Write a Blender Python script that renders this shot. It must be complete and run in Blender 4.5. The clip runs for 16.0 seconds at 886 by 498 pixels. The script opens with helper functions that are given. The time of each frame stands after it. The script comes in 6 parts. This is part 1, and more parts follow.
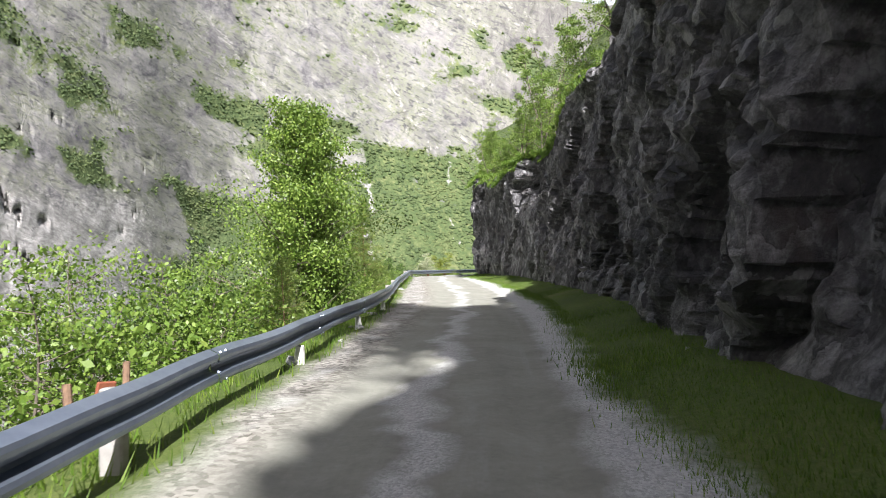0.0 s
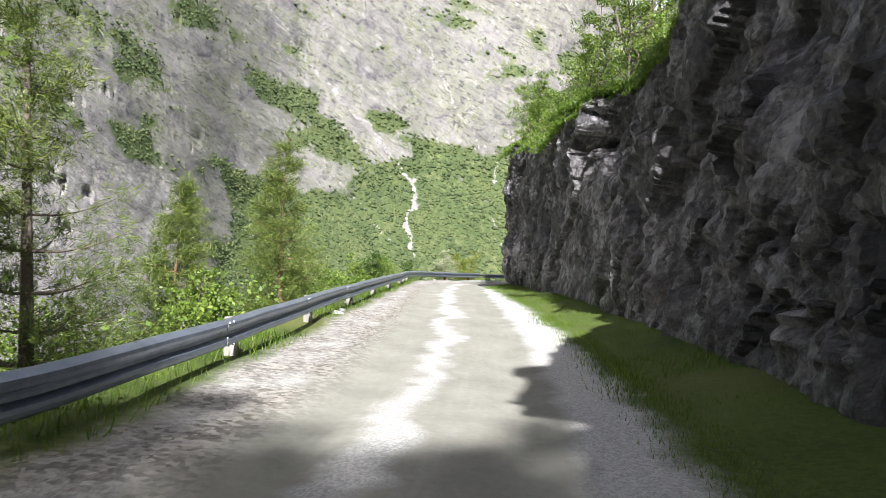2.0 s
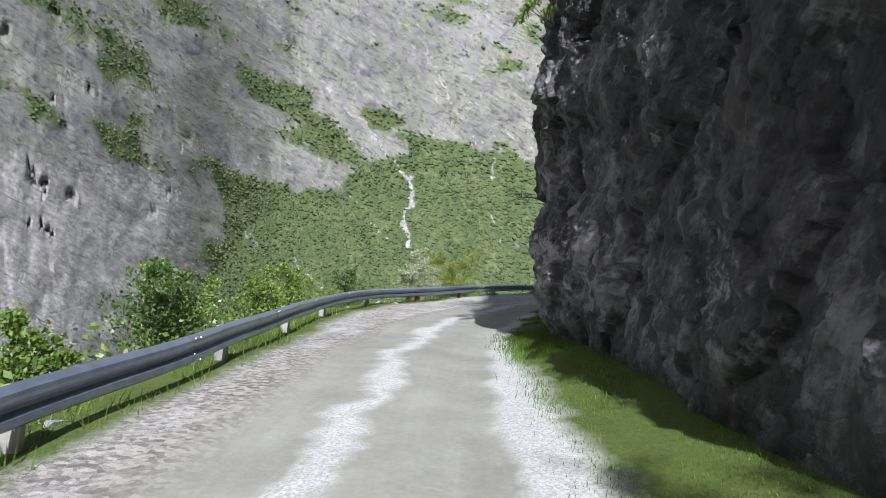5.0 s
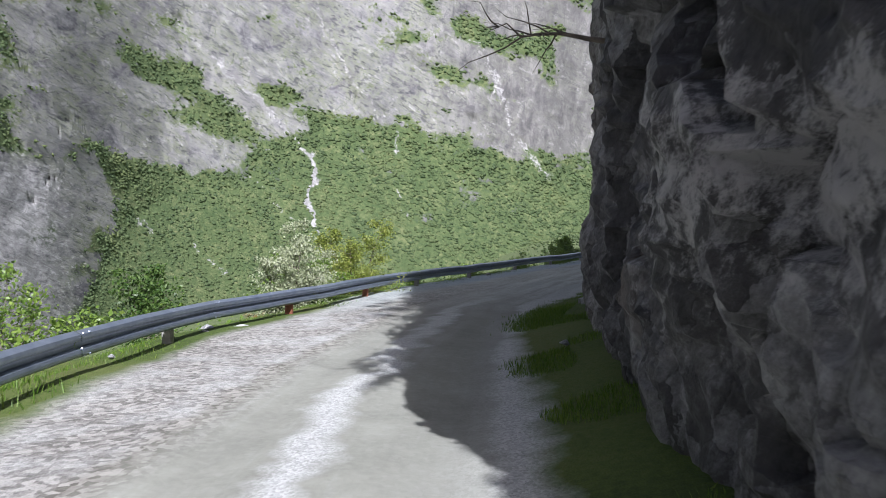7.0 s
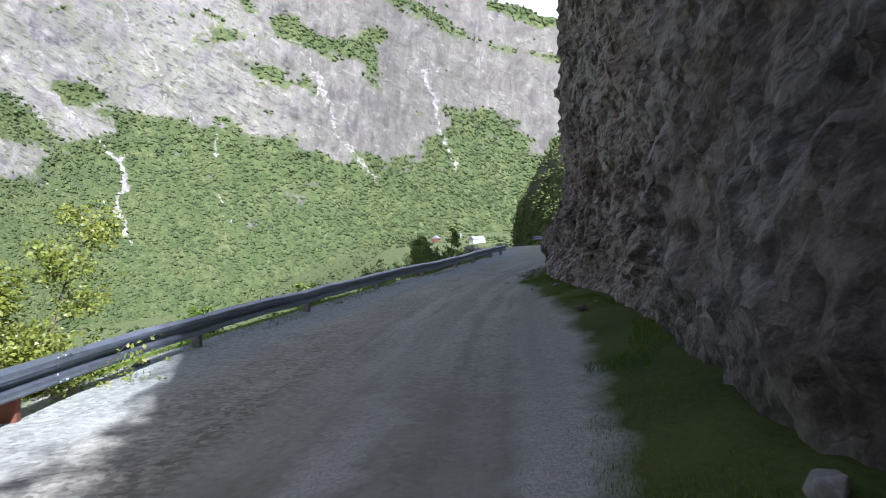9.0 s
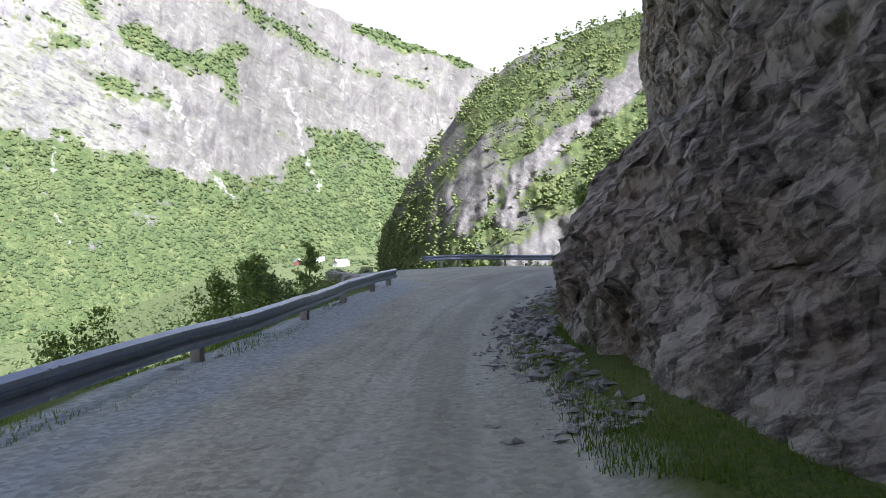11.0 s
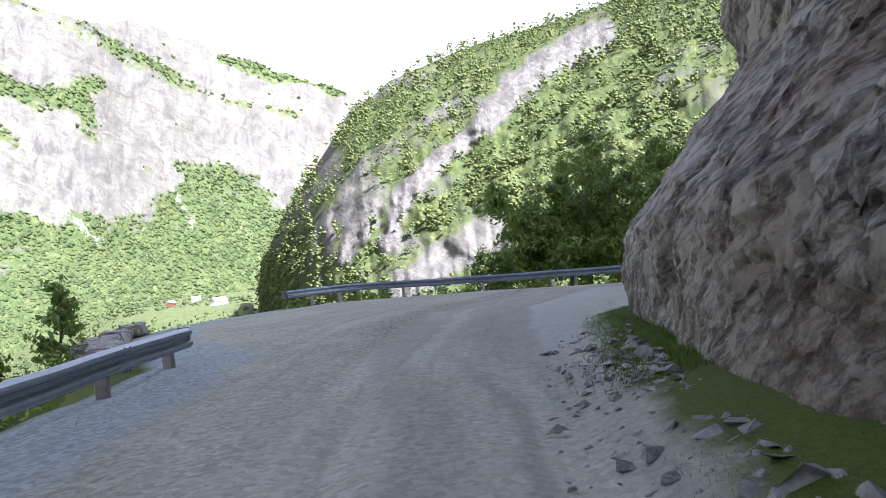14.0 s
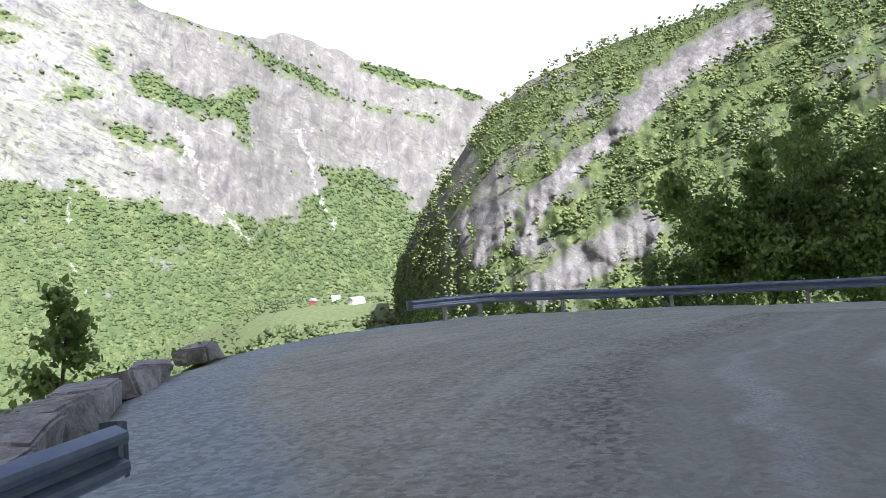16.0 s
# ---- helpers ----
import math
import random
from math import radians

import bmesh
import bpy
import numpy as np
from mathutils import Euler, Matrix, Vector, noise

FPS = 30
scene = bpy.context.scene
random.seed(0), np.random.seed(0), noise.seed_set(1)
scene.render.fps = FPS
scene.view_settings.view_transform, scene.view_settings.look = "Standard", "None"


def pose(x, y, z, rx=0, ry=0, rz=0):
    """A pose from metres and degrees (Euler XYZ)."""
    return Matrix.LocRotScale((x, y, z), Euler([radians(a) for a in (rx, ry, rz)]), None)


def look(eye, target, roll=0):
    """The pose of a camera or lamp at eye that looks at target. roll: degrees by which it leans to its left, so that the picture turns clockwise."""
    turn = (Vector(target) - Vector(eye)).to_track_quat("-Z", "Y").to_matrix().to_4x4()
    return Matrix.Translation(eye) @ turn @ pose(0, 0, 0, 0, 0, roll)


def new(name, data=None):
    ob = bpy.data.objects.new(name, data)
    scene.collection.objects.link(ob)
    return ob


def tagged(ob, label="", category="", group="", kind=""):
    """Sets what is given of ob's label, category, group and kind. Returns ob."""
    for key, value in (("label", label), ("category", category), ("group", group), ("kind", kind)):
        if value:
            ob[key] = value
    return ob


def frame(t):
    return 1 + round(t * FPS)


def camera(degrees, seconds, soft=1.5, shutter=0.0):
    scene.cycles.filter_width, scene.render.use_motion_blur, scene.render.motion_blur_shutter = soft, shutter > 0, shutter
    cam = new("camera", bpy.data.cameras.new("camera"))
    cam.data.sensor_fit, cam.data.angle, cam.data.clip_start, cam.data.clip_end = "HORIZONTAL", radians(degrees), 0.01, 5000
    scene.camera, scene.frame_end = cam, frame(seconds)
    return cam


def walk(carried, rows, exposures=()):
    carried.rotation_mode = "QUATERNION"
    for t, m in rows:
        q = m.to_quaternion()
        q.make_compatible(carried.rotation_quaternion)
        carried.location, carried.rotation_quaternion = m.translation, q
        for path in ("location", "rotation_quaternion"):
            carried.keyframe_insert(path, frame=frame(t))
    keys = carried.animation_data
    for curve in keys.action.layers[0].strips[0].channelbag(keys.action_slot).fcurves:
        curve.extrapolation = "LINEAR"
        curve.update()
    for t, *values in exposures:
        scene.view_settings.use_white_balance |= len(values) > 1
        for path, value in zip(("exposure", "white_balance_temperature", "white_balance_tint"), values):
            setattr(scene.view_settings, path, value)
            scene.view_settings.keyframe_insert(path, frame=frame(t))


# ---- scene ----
cam = camera(63.63, 16.0, soft=0.7, shutter=0.08)
# seconds, eye x y z, yaw, pitch, roll
PATH = [
    (0.0, 0.012, -0.001, 1.245, -0.30, 1.07, 0.69),
    (0.5, 0.342, 3.654, 1.262, 0.65, 1.24, -1.61),
    (1.0, 0.647, 7.374, 1.273, 1.76, 1.30, -2.29),
    (1.5, 0.981, 10.938, 1.322, 2.66, 1.12, -2.81),
    (2.0, 1.230, 14.466, 1.361, 2.93, 0.90, -3.49),
    (2.5, 1.400, 17.968, 1.426, 3.80, 0.77, -3.60),
    (3.0, 1.510, 21.548, 1.513, 4.93, 0.70, -1.20),
    (3.5, 1.531, 25.018, 1.587, 6.23, 0.91, -0.57),
    (4.0, 1.467, 28.377, 1.645, 5.75, 1.03, -2.27),
    (4.2, 1.422, 29.736, 1.668, 4.83, 1.02, -3.06),
    (6.3, 1.069, 41.674, 1.730, -0.66, -0.77, -0.34),
    (6.5, 1.055, 42.925, 1.714, -1.73, -1.01, -0.85),
    (7.0, 1.074, 45.834, 1.686, -4.50, -1.17, 0.61),
    (7.5, 1.147, 48.709, 1.627, -7.68, -1.94, 2.37),
    (8.0, 1.304, 51.750, 1.605, -9.72, -2.25, 3.69),
    (8.5, 1.642, 54.473, 1.608, -14.68, -2.01, 5.96),
    (8.7, 1.813, 55.571, 1.618, -16.06, -1.70, 4.36),
    (10.8, 7.575, 72.363, 1.315, -27.58, 0.10, 2.27),
    (11.0, 7.979, 73.241, 1.307, -29.01, 0.09, 2.35),
    (11.5, 8.948, 75.133, 1.303, -32.18, -0.10, 2.78),
    (12.0, 10.037, 76.979, 1.305, -34.96, -0.23, 5.12),
    (12.5, 11.150, 78.745, 1.298, -37.26, -0.29, 6.39),
    (13.0, 12.282, 80.515, 1.263, -38.05, 0.26, 6.76),
    (13.5, 13.388, 82.207, 1.243, -38.43, 0.86, 6.24),
    (14.0, 14.490, 83.866, 1.242, -38.26, 1.50, 6.19),
    (14.5, 15.447, 85.454, 1.272, -36.74, 2.20, 5.45),
    (15.0, 16.328, 87.029, 1.307, -32.61, 3.05, 2.89),
    (15.5, 17.175, 88.654, 1.341, -29.55, 3.13, 3.93),
    (16.0, 17.897, 90.204, 1.413, -27.57, 2.82, 4.90),
]
EXPOSURES = [(0.0, 1.34, 6200, 14), (1.5, 1.36, 6200, 14), (3.0, 0.82, 6150, 15), (4.0, 0.7, 5950, 15), (6.3, 0.74, 5700, 16), (8.7, 1.06, 5700, 17), (10.8, 1.5, 5800, 17), (12.0, 1.82, 5850, 17), (14.0, 2.0, 5850, 17), (16.0, 1.52, 5850, 16)]
walk(cam, [(t, pose(x, y, z, 90 + pitch, roll, yaw)) for t, x, y, z, yaw, pitch, roll in PATH], EXPOSURES)

# ---- light ----
SUN_EL, SUN_AZ = 41.0, 170.5          # height; bearing clockwise from +y
world = bpy.data.worlds.new("sky")
scene.world = world
world.use_nodes = True
wn = world.node_tree.nodes
sky = wn.new("ShaderNodeTexSky")
sky.sky_type, sky.sun_disc = "NISHITA", False
sky.sun_elevation, sky.sun_rotation = radians(SUN_EL), radians(SUN_AZ)
sky.dust_density = 5.0
sky.air_density = 0.8
# white summer haze towards the horizon, all round
wl = world.node_tree.links.new
geo = wn.new("ShaderNodeTexCoord")
sep = wn.new("ShaderNodeSeparateXYZ")
wl(geo.outputs["Generated"], sep.inputs[0])
haze = wn.new("ShaderNodeMapRange")
haze.interpolation_type = "SMOOTHSTEP"
for i, v in enumerate((0.7, 0.2, 0.0, 0.92)):
    haze.inputs[1 + i].default_value = v
wl(sep.outputs[2], haze.inputs[0])
blend = wn.new("ShaderNodeMix")
blend.data_type = "RGBA"
wl(haze.outputs[0], blend.inputs[0])
wl(sky.outputs[0], blend.inputs[6])
blend.inputs[7].default_value = (9.6, 9.8, 10.2, 1)
wl(blend.outputs[2], wn["Background"].inputs[0])
wn["Background"].inputs[1].default_value = 0.066
sun = new("sun", bpy.data.lights.new("sun", "SUN"))
sun.data.energy, sun.data.angle, sun.data.color = 5.0, radians(0.55), (1.0, 0.965, 0.90)
az, el = radians(SUN_AZ), radians(SUN_EL)
TO_SUN = Vector((math.sin(az) * math.cos(el), math.cos(az) * math.cos(el), math.sin(el)))
sun.matrix_world = look((0, 0, 60), Vector((0, 0, 60)) - TO_SUN)

# ---- noise and mesh helpers ----
rng = np.random.default_rng(7)


def lattice(i, j, k, seed):
    with np.errstate(over="ignore"):
        h = (i.astype(np.uint32) * np.uint32(374761393) + j.astype(np.uint32) * np.uint32(668265263)
             + k.astype(np.uint32) * np.uint32(2147483647) + np.uint32(seed * 40503 + 77))
        h = (h ^ (h >> np.uint32(13))) * np.uint32(1274126177)
        h = h ^ (h >> np.uint32(16))
        h = h * np.uint32(2246822519)
        h = h ^ (h >> np.uint32(15))
    return h.astype(np.float64) / 4294967295.0


def vnoise(p, seed=0):
    """Smooth value noise in -1..1 at the rows of p."""
    f = np.floor(p)
    i = f.astype(np.int64) + 100000
    u = p - f
    u = u * u * u * (u * (u * 6 - 15) + 10)
    out = 0
    for a in (0, 1):
        for b in (0, 1):
            for c in (0, 1):
                w = (u[:, 0] if a else 1 - u[:, 0]) * (u[:, 1] if b else 1 - u[:, 1]) * (u[:, 2] if c else 1 - u[:, 2])
                out = out + w * lattice(i[:, 0] + a, i[:, 1] + b, i[:, 2] + c, seed)
    return out * 2 - 1


def fbm(p, octaves=4, seed=0, gain=0.5, ridged=False):
    total, amp, q = 0, 1.0, np.array(p, float)
    for o in range(octaves):
        n = vnoise(q, seed + o)
        total = total + amp * ((1 - 2 * np.abs(n)) if ridged else n)
        amp, q = amp * gain, q * 2.03 + 11.3
    return total


def blocks(p, seed=0):
    """Height and edge distance of broken blocks: one offset and tilted face a cell, and the gap to the next cell."""
    f = np.floor(p).astype(np.int64)
    best, second, value = np.full(len(p), 9.0), np.full(len(p), 9.0), np.zeros(len(p))
    slant = np.zeros(len(p))
    for a in (-1, 0, 1):
        for b in (-1, 0, 1):
            for c in (-1, 0, 1):
                i, j, k = f[:, 0] + a + 100000, f[:, 1] + b + 100000, f[:, 2] + c + 100000
                q = np.stack([f[:, 0] + a + lattice(i, j, k, seed), f[:, 1] + b + lattice(i, j, k, seed + 1),
                              f[:, 2] + c + lattice(i, j, k, seed + 2)], 1)
                d = np.linalg.norm(p - q, axis=1)
                v = lattice(i, j, k, seed + 3)
                near = d < best
                second = np.where(near, best, np.minimum(second, d))
                value = np.where(near, v, value)
                tip = np.stack([lattice(i, j, k, seed + 4 + m) - 0.5 for m in range(3)], 1)
                slant = np.where(near, ((p - q) * tip).sum(1), slant)
                best = np.minimum(best, d)
    return value * 2 - 1 + 1.35 * slant, second - best


def line_dist(px, py, line):
    """Distance to a polyline and signed side (positive: on its right), with the length along it."""
    best, side, along = np.full(px.shape, 1e9), np.zeros(px.shape), np.zeros(px.shape)
    run = 0.0
    for (ax, ay), (bx, by) in zip(line[:-1], line[1:]):
        dx, dy = bx - ax, by - ay
        ln = math.hypot(dx, dy)
        t = np.clip(((px - ax) * dx + (py - ay) * dy) / ln ** 2, 0, 1)
        d = np.hypot(px - ax - t * dx, py - ay - t * dy)
        s = np.where((px - ax) * dy - (py - ay) * dx >= 0, 1.0, -1.0)
        near = d < best
        best, side, along = np.where(near, d, best), np.where(near, s, side), np.where(near, run + t * ln, along)
        run += ln
    return best * side, along


def smooth_line(points, step):
    """Points at even steps along a Catmull-Rom curve through the given ones."""
    p = [np.array(q, float) for q in points]
    p = [2 * p[0] - p[1]] + p + [2 * p[-1] - p[-2]]
    out = []
    for a, b, c, d in zip(p, p[1:], p[2:], p[3:]):
        for t in np.linspace(0, 1, 24, endpoint=False):
            out.append(0.5 * (2 * b + (c - a) * t + (2 * a - 5 * b + 4 * c - d) * t * t + (3 * b - a - 3 * c + d) * t ** 3))
    out.append(p[-2])
    out = np.array(out)
    s = np.concatenate([[0], np.cumsum(np.linalg.norm(np.diff(out[:, :2], axis=0), axis=1))])
    at = np.arange(0, s[-1], step)
    return np.stack([np.interp(at, s, out[:, i]) for i in range(out.shape[1])], 1)


def raw_mesh(name, verts, quads, material, smooth=False, attrs=None):
    me = bpy.data.meshes.new(name)
    quads = np.asarray(quads, np.int32)
    me.vertices.add(len(verts))
    me.vertices.foreach_set("co", np.asarray(verts, np.float32).ravel())
    n = quads.shape[1]
    me.loops.add(quads.size)
    me.loops.foreach_set("vertex_index", quads.ravel())
    me.polygons.add(len(quads))
    me.polygons.foreach_set("loop_start", np.arange(0, quads.size, n, dtype=np.int32))
    me.polygons.foreach_set("use_smooth", np.full(len(quads), smooth))
    me.update(calc_edges=True)
    for key, values in (attrs or {}).items():
        layer = me.attributes.new(key, "FLOAT", "POINT")
        layer.data.foreach_set("value", np.asarray(values, np.float32))
    me.materials.append(material)
    return me


def grid_quads(rows, cols):
    i = np.arange(rows * cols).reshape(rows, cols)
    return np.stack([i[:-1, :-1], i[:-1, 1:], i[1:, 1:], i[1:, :-1]], -1).reshape(-1, 4)


def part(name, bm, material, parent, label=""):
    me = bpy.data.meshes.new(name)
    bm.to_mesh(me)
    bm.free()
    me.materials.append(material)
    ob = new(name, me)
    ob.parent = parent
    return tagged(ob, label) if label else ob


def mesh_part(name, me, parent, label=""):
    ob = new(name, me)
    ob.parent = parent
    return tagged(ob, label) if label else ob


def thing(name, at, label, category, group="", kind=""):
    ob = new(name)
    ob.location = at
    ob.empty_display_size = 0.2
    return tagged(ob, label, category, group, kind)


# ---- materials ----
def material(name):
    m = bpy.data.materials.new(name)
    m.use_nodes = True
    nt = m.node_tree
    return m, nt, nt.nodes["Principled BSDF"], nt.links.new


def node(nt, kind, **kw):
    n = nt.nodes.new("ShaderNode" + kind)
    for k, v in kw.items():
        n.inputs[k].default_value = v
    return n


def noise_tex(nt, scale, detail=6.0, rough=0.6, stretch=(1, 1, 1), turn=(0, 0, 0)):
    co = nt.nodes.new("ShaderNodeNewGeometry")
    mp = nt.nodes.new("ShaderNodeMapping")
    mp.vector_type = "TEXTURE"
    mp.inputs["Scale"].default_value = [1 / k for k in stretch]
    mp.inputs["Rotation"].default_value = turn
    nt.links.new(co.outputs["Position"], mp.inputs["Vector"])
    tx = node(nt, "TexNoise", Scale=scale, Detail=detail, Roughness=rough)
    nt.links.new(mp.outputs[0], tx.inputs["Vector"])
    return tx.outputs["Fac"], mp.outputs[0]


def ramp(nt, fac, stops):
    r = nt.nodes.new("ShaderNodeValToRGB")
    els = r.color_ramp.elements
    while len(els) < len(stops):
        els.new(0.5)
    for e, (pos, col) in zip(els, stops):
        e.position, e.color = pos, (*col, 1) if len(col) == 3 else col
    nt.links.new(fac, r.inputs[0])
    return r.outputs[0]


def grey(a, b):
    return [(a, (0, 0, 0)), (b, (1, 1, 1))]


def mix(nt, fac, a, b):
    m = nt.nodes.new("ShaderNodeMix")
    m.data_type = "RGBA"
    for sock, val in ((m.inputs[0], fac), (m.inputs[6], a), (m.inputs[7], b)):
        if isinstance(val, bpy.types.NodeSocket):
            nt.links.new(val, sock)
        else:
            sock.default_value = val if isinstance(val, float) else (*val, 1)
    return m.outputs[2]


def calc(nt, op, a, b=0.0, clamp=False):
    m = nt.nodes.new("ShaderNodeMath")
    m.operation, m.use_clamp = op, clamp
    for sock, val in ((m.inputs[0], a), (m.inputs[1], b)):
        if isinstance(val, bpy.types.NodeSocket):
            nt.links.new(val, sock)
        else:
            sock.default_value = val
    return m.outputs[0]


def attr(nt, name):
    a = nt.nodes.new("ShaderNodeAttribute")
    a.attribute_name = name
    return a.outputs["Fac"]


def bump(nt, height, strength, distance, bsdf):
    b = node(nt, "Bump", Strength=strength, Distance=distance)
    nt.links.new(height, b.inputs["Height"])
    nt.links.new(b.outputs[0], bsdf.inputs["Normal"])


def rock_material(name, dark, mid, pale, scale, bump_m, rough=0.8, rust=None, outer=None):
    m, nt, bs, link = material(name)
    big, _ = noise_tex(nt, scale * 0.35, 5)
    fine, _ = noise_tex(nt, scale * 4, 10, 0.78, (1, 1, 0.6), (0.5, 0.3, 0))
    streak, _ = noise_tex(nt, scale * 1.2, 6, 0.65, (1, 1, 0.25), (0.35, 0, 0.3))
    _, spot_co = noise_tex(nt, 1.0, 2, 0.5, (1, 1, 0.7), (0.45, 0.25, 0))
    warp = node(nt, "TexNoise", Scale=scale * 1.3, Detail=5.0, Roughness=0.65)
    link(spot_co, warp.inputs["Vector"])
    vadd = nt.nodes.new("ShaderNodeVectorMath")
    vadd.operation = "MULTIPLY_ADD"
    vadd.inputs[1].default_value = (0.7 / scale,) * 3
    link(warp.outputs["Color"], vadd.inputs[0])
    link(spot_co, vadd.inputs[2])
    crack = node(nt, "TexVoronoi", Scale=scale * 2.6)
    crack.feature = "DISTANCE_TO_EDGE"
    link(vadd.outputs[0], crack.inputs["Vector"])
    plate = node(nt, "TexVoronoi", Scale=scale * 2.6)
    link(vadd.outputs[0], plate.inputs["Vector"])
    shard = nt.nodes.new("ShaderNodeSeparateColor")
    link(plate.outputs["Color"], shard.inputs[0])
    gap = ramp(nt, crack.outputs["Distance"], grey(0.0, 0.07))
    mixed = calc(nt, "ADD", calc(nt, "MULTIPLY", big, 0.36), calc(nt, "ADD", calc(nt, "MULTIPLY", fine, 0.46), calc(nt, "MULTIPLY", streak, 0.28)))
    mixed = calc(nt, "ADD", mixed, calc(nt, "MULTIPLY", calc(nt, "SUBTRACT", shard.outputs[0], 0.5), 0.10))
    col = ramp(nt, mixed, [(0.43, dark), (0.55, mid), (0.67, pale)])
    col = mix(nt, calc(nt, "MULTIPLY", calc(nt, "SUBTRACT", 1.0, gap), 0.12), col, dark)
    if rust:
        spot, _ = noise_tex(nt, scale * 0.5, 4)
        col = mix(nt, ramp(nt, spot, grey(0.6, 0.8)), col, rust)
    layers, _ = noise_tex(nt, scale * 2.2, 7, 0.65, (0.22, 0.22, 1.5), (-0.51, 0.35, 0))
    plates = layers
    if outer:
        steps = []
        for size, thin in ((1.5, 6.0), (3.8, 4.0), (9.0, 3.0)):
            _, pco = noise_tex(nt, 1.0, 2, 0.5, (1, 1, thin), (-0.51, 0.35, 0))
            wv = nt.nodes.new("ShaderNodeVectorMath")
            wv.operation = "MULTIPLY_ADD"
            wv.inputs[1].default_value = (0.5 / size,) * 3
            link(warp.outputs["Color"], wv.inputs[0])
            link(pco, wv.inputs[2])
            cell = node(nt, "TexVoronoi", Scale=size)
            link(wv.outputs[0], cell.inputs["Vector"])
            cs = nt.nodes.new("ShaderNodeSeparateColor")
            link(cell.outputs["Color"], cs.inputs[0])
            steps.append(cs.outputs[0])
        plates = calc(nt, "ADD", calc(nt, "MULTIPLY", steps[0], 0.4), calc(nt, "ADD", calc(nt, "MULTIPLY", steps[1], 0.32), calc(nt, "MULTIPLY", steps[2], 0.28)))
        hue, _ = noise_tex(nt, 0.45, 6, 0.7)
        shiver, _ = noise_tex(nt, 7.0, 6, 0.75, (1, 1, 2.2), (-0.51, 0.35, 0))
        mixed = calc(nt, "ADD", calc(nt, "ADD", calc(nt, "MULTIPLY", mixed, 0.5), calc(nt, "MULTIPLY", layers, 0.24)), calc(nt, "ADD", calc(nt, "MULTIPLY", plates, 0.22), calc(nt, "SUBTRACT", calc(nt, "MULTIPLY", shiver, 0.3), 0.077)))
        col = mix(nt, attr(nt, "outer"), col, mix(nt, ramp(nt, hue, grey(0.46, 0.6)), ramp(nt, mixed, [(0.475, outer[0]), (0.545, outer[1]), (0.625, outer[2])]), ramp(nt, mixed, [(0.475, (0.05, 0.037, 0.03)), (0.56, (0.2, 0.152, 0.122)), (0.64, (0.41, 0.355, 0.31))])))
        moss, _ = noise_tex(nt, 0.8, 7, 0.75)
        col = mix(nt, calc(nt, "MULTIPLY", calc(nt, "MULTIPLY", ramp(nt, moss, grey(0.60, 0.68)), attr(nt, "outer")), 0.8), col, (0.07, 0.085, 0.02))
        vein = ramp(nt, calc(nt, "ADD", attr(nt, "quartz"), calc(nt, "MULTIPLY", calc(nt, "SUBTRACT", fine, 0.56), 4.0)), grey(0.35, 0.8))
        col = mix(nt, calc(nt, "MULTIPLY", vein, 0.9), col, (0.5, 0.49, 0.5))
    link(col, bs.inputs["Base Color"])
    bs.inputs["Roughness"].default_value = rough
    relief = calc(nt, "ADD", calc(nt, "MULTIPLY", fine, 0.9), calc(nt, "ADD", calc(nt, "MULTIPLY", streak, 0.6), calc(nt, "ADD", calc(nt, "MULTIPLY", gap, 0.15), calc(nt, "ADD", calc(nt, "MULTIPLY", shard.outputs[1], 0.45), calc(nt, "MULTIPLY", layers, 0.6)))))
    if outer:
        relief = calc(nt, "ADD", relief, calc(nt, "MULTIPLY", calc(nt, "MULTIPLY", plates, attr(nt, "outer")), 1.5))
    bump(nt, relief, 1.0, bump_m, bs)
    return m


def leaf_material(name, a, b, c, gloss=0.45, through_light=0.35, drift=0.6, pale=None):
    m, nt, bs, link = material(name)
    g = nt.nodes.new("ShaderNodeNewGeometry")
    col = ramp(nt, g.outputs["Random Per Island"], [(0.0, a), (0.5, b), (1.0, c)])
    n, _ = noise_tex(nt, drift, 4)
    col = mix(nt, calc(nt, "MULTIPLY", ramp(nt, n, grey(0.35, 0.65)), 0.6), col, a)
    if pale:
        n, _ = noise_tex(nt, drift * 0.6, 6, 0.65, (1, 1, 1), (0.4, 0.2, 0.9))
        col = mix(nt, calc(nt, "MULTIPLY", ramp(nt, n, grey(0.5, 0.66)), 0.55), col, pale)
    link(col, bs.inputs["Base Color"])
    bs.inputs["Roughness"].default_value = gloss
    tr = nt.nodes.new("ShaderNodeBsdfTranslucent")
    link(col, tr.inputs[0])
    ms = nt.nodes.new("ShaderNodeMixShader")
    ms.inputs[0].default_value = through_light
    link(bs.outputs[0], ms.inputs[1])
    link(tr.outputs[0], ms.inputs[2])
    link(ms.outputs[0], nt.nodes["Material Output"].inputs[0])
    return m


def plain_material(name, a, b, scale=8.0, rough=0.7, metal=0.0, bump_m=0.003):
    m, nt, bs, link = material(name)
    n, _ = noise_tex(nt, scale, 6, 0.65)
    n2, _ = noise_tex(nt, scale * 0.15, 4)
    link(ramp(nt, calc(nt, "ADD", calc(nt, "MULTIPLY", n, 0.6), calc(nt, "MULTIPLY", n2, 0.4)), [(0.35, a), (0.65, b)]), bs.inputs["Base Color"])
    bs.inputs["Roughness"].default_value, bs.inputs["Metallic"].default_value = rough, metal
    bump(nt, n, 0.6, bump_m, bs)
    return m


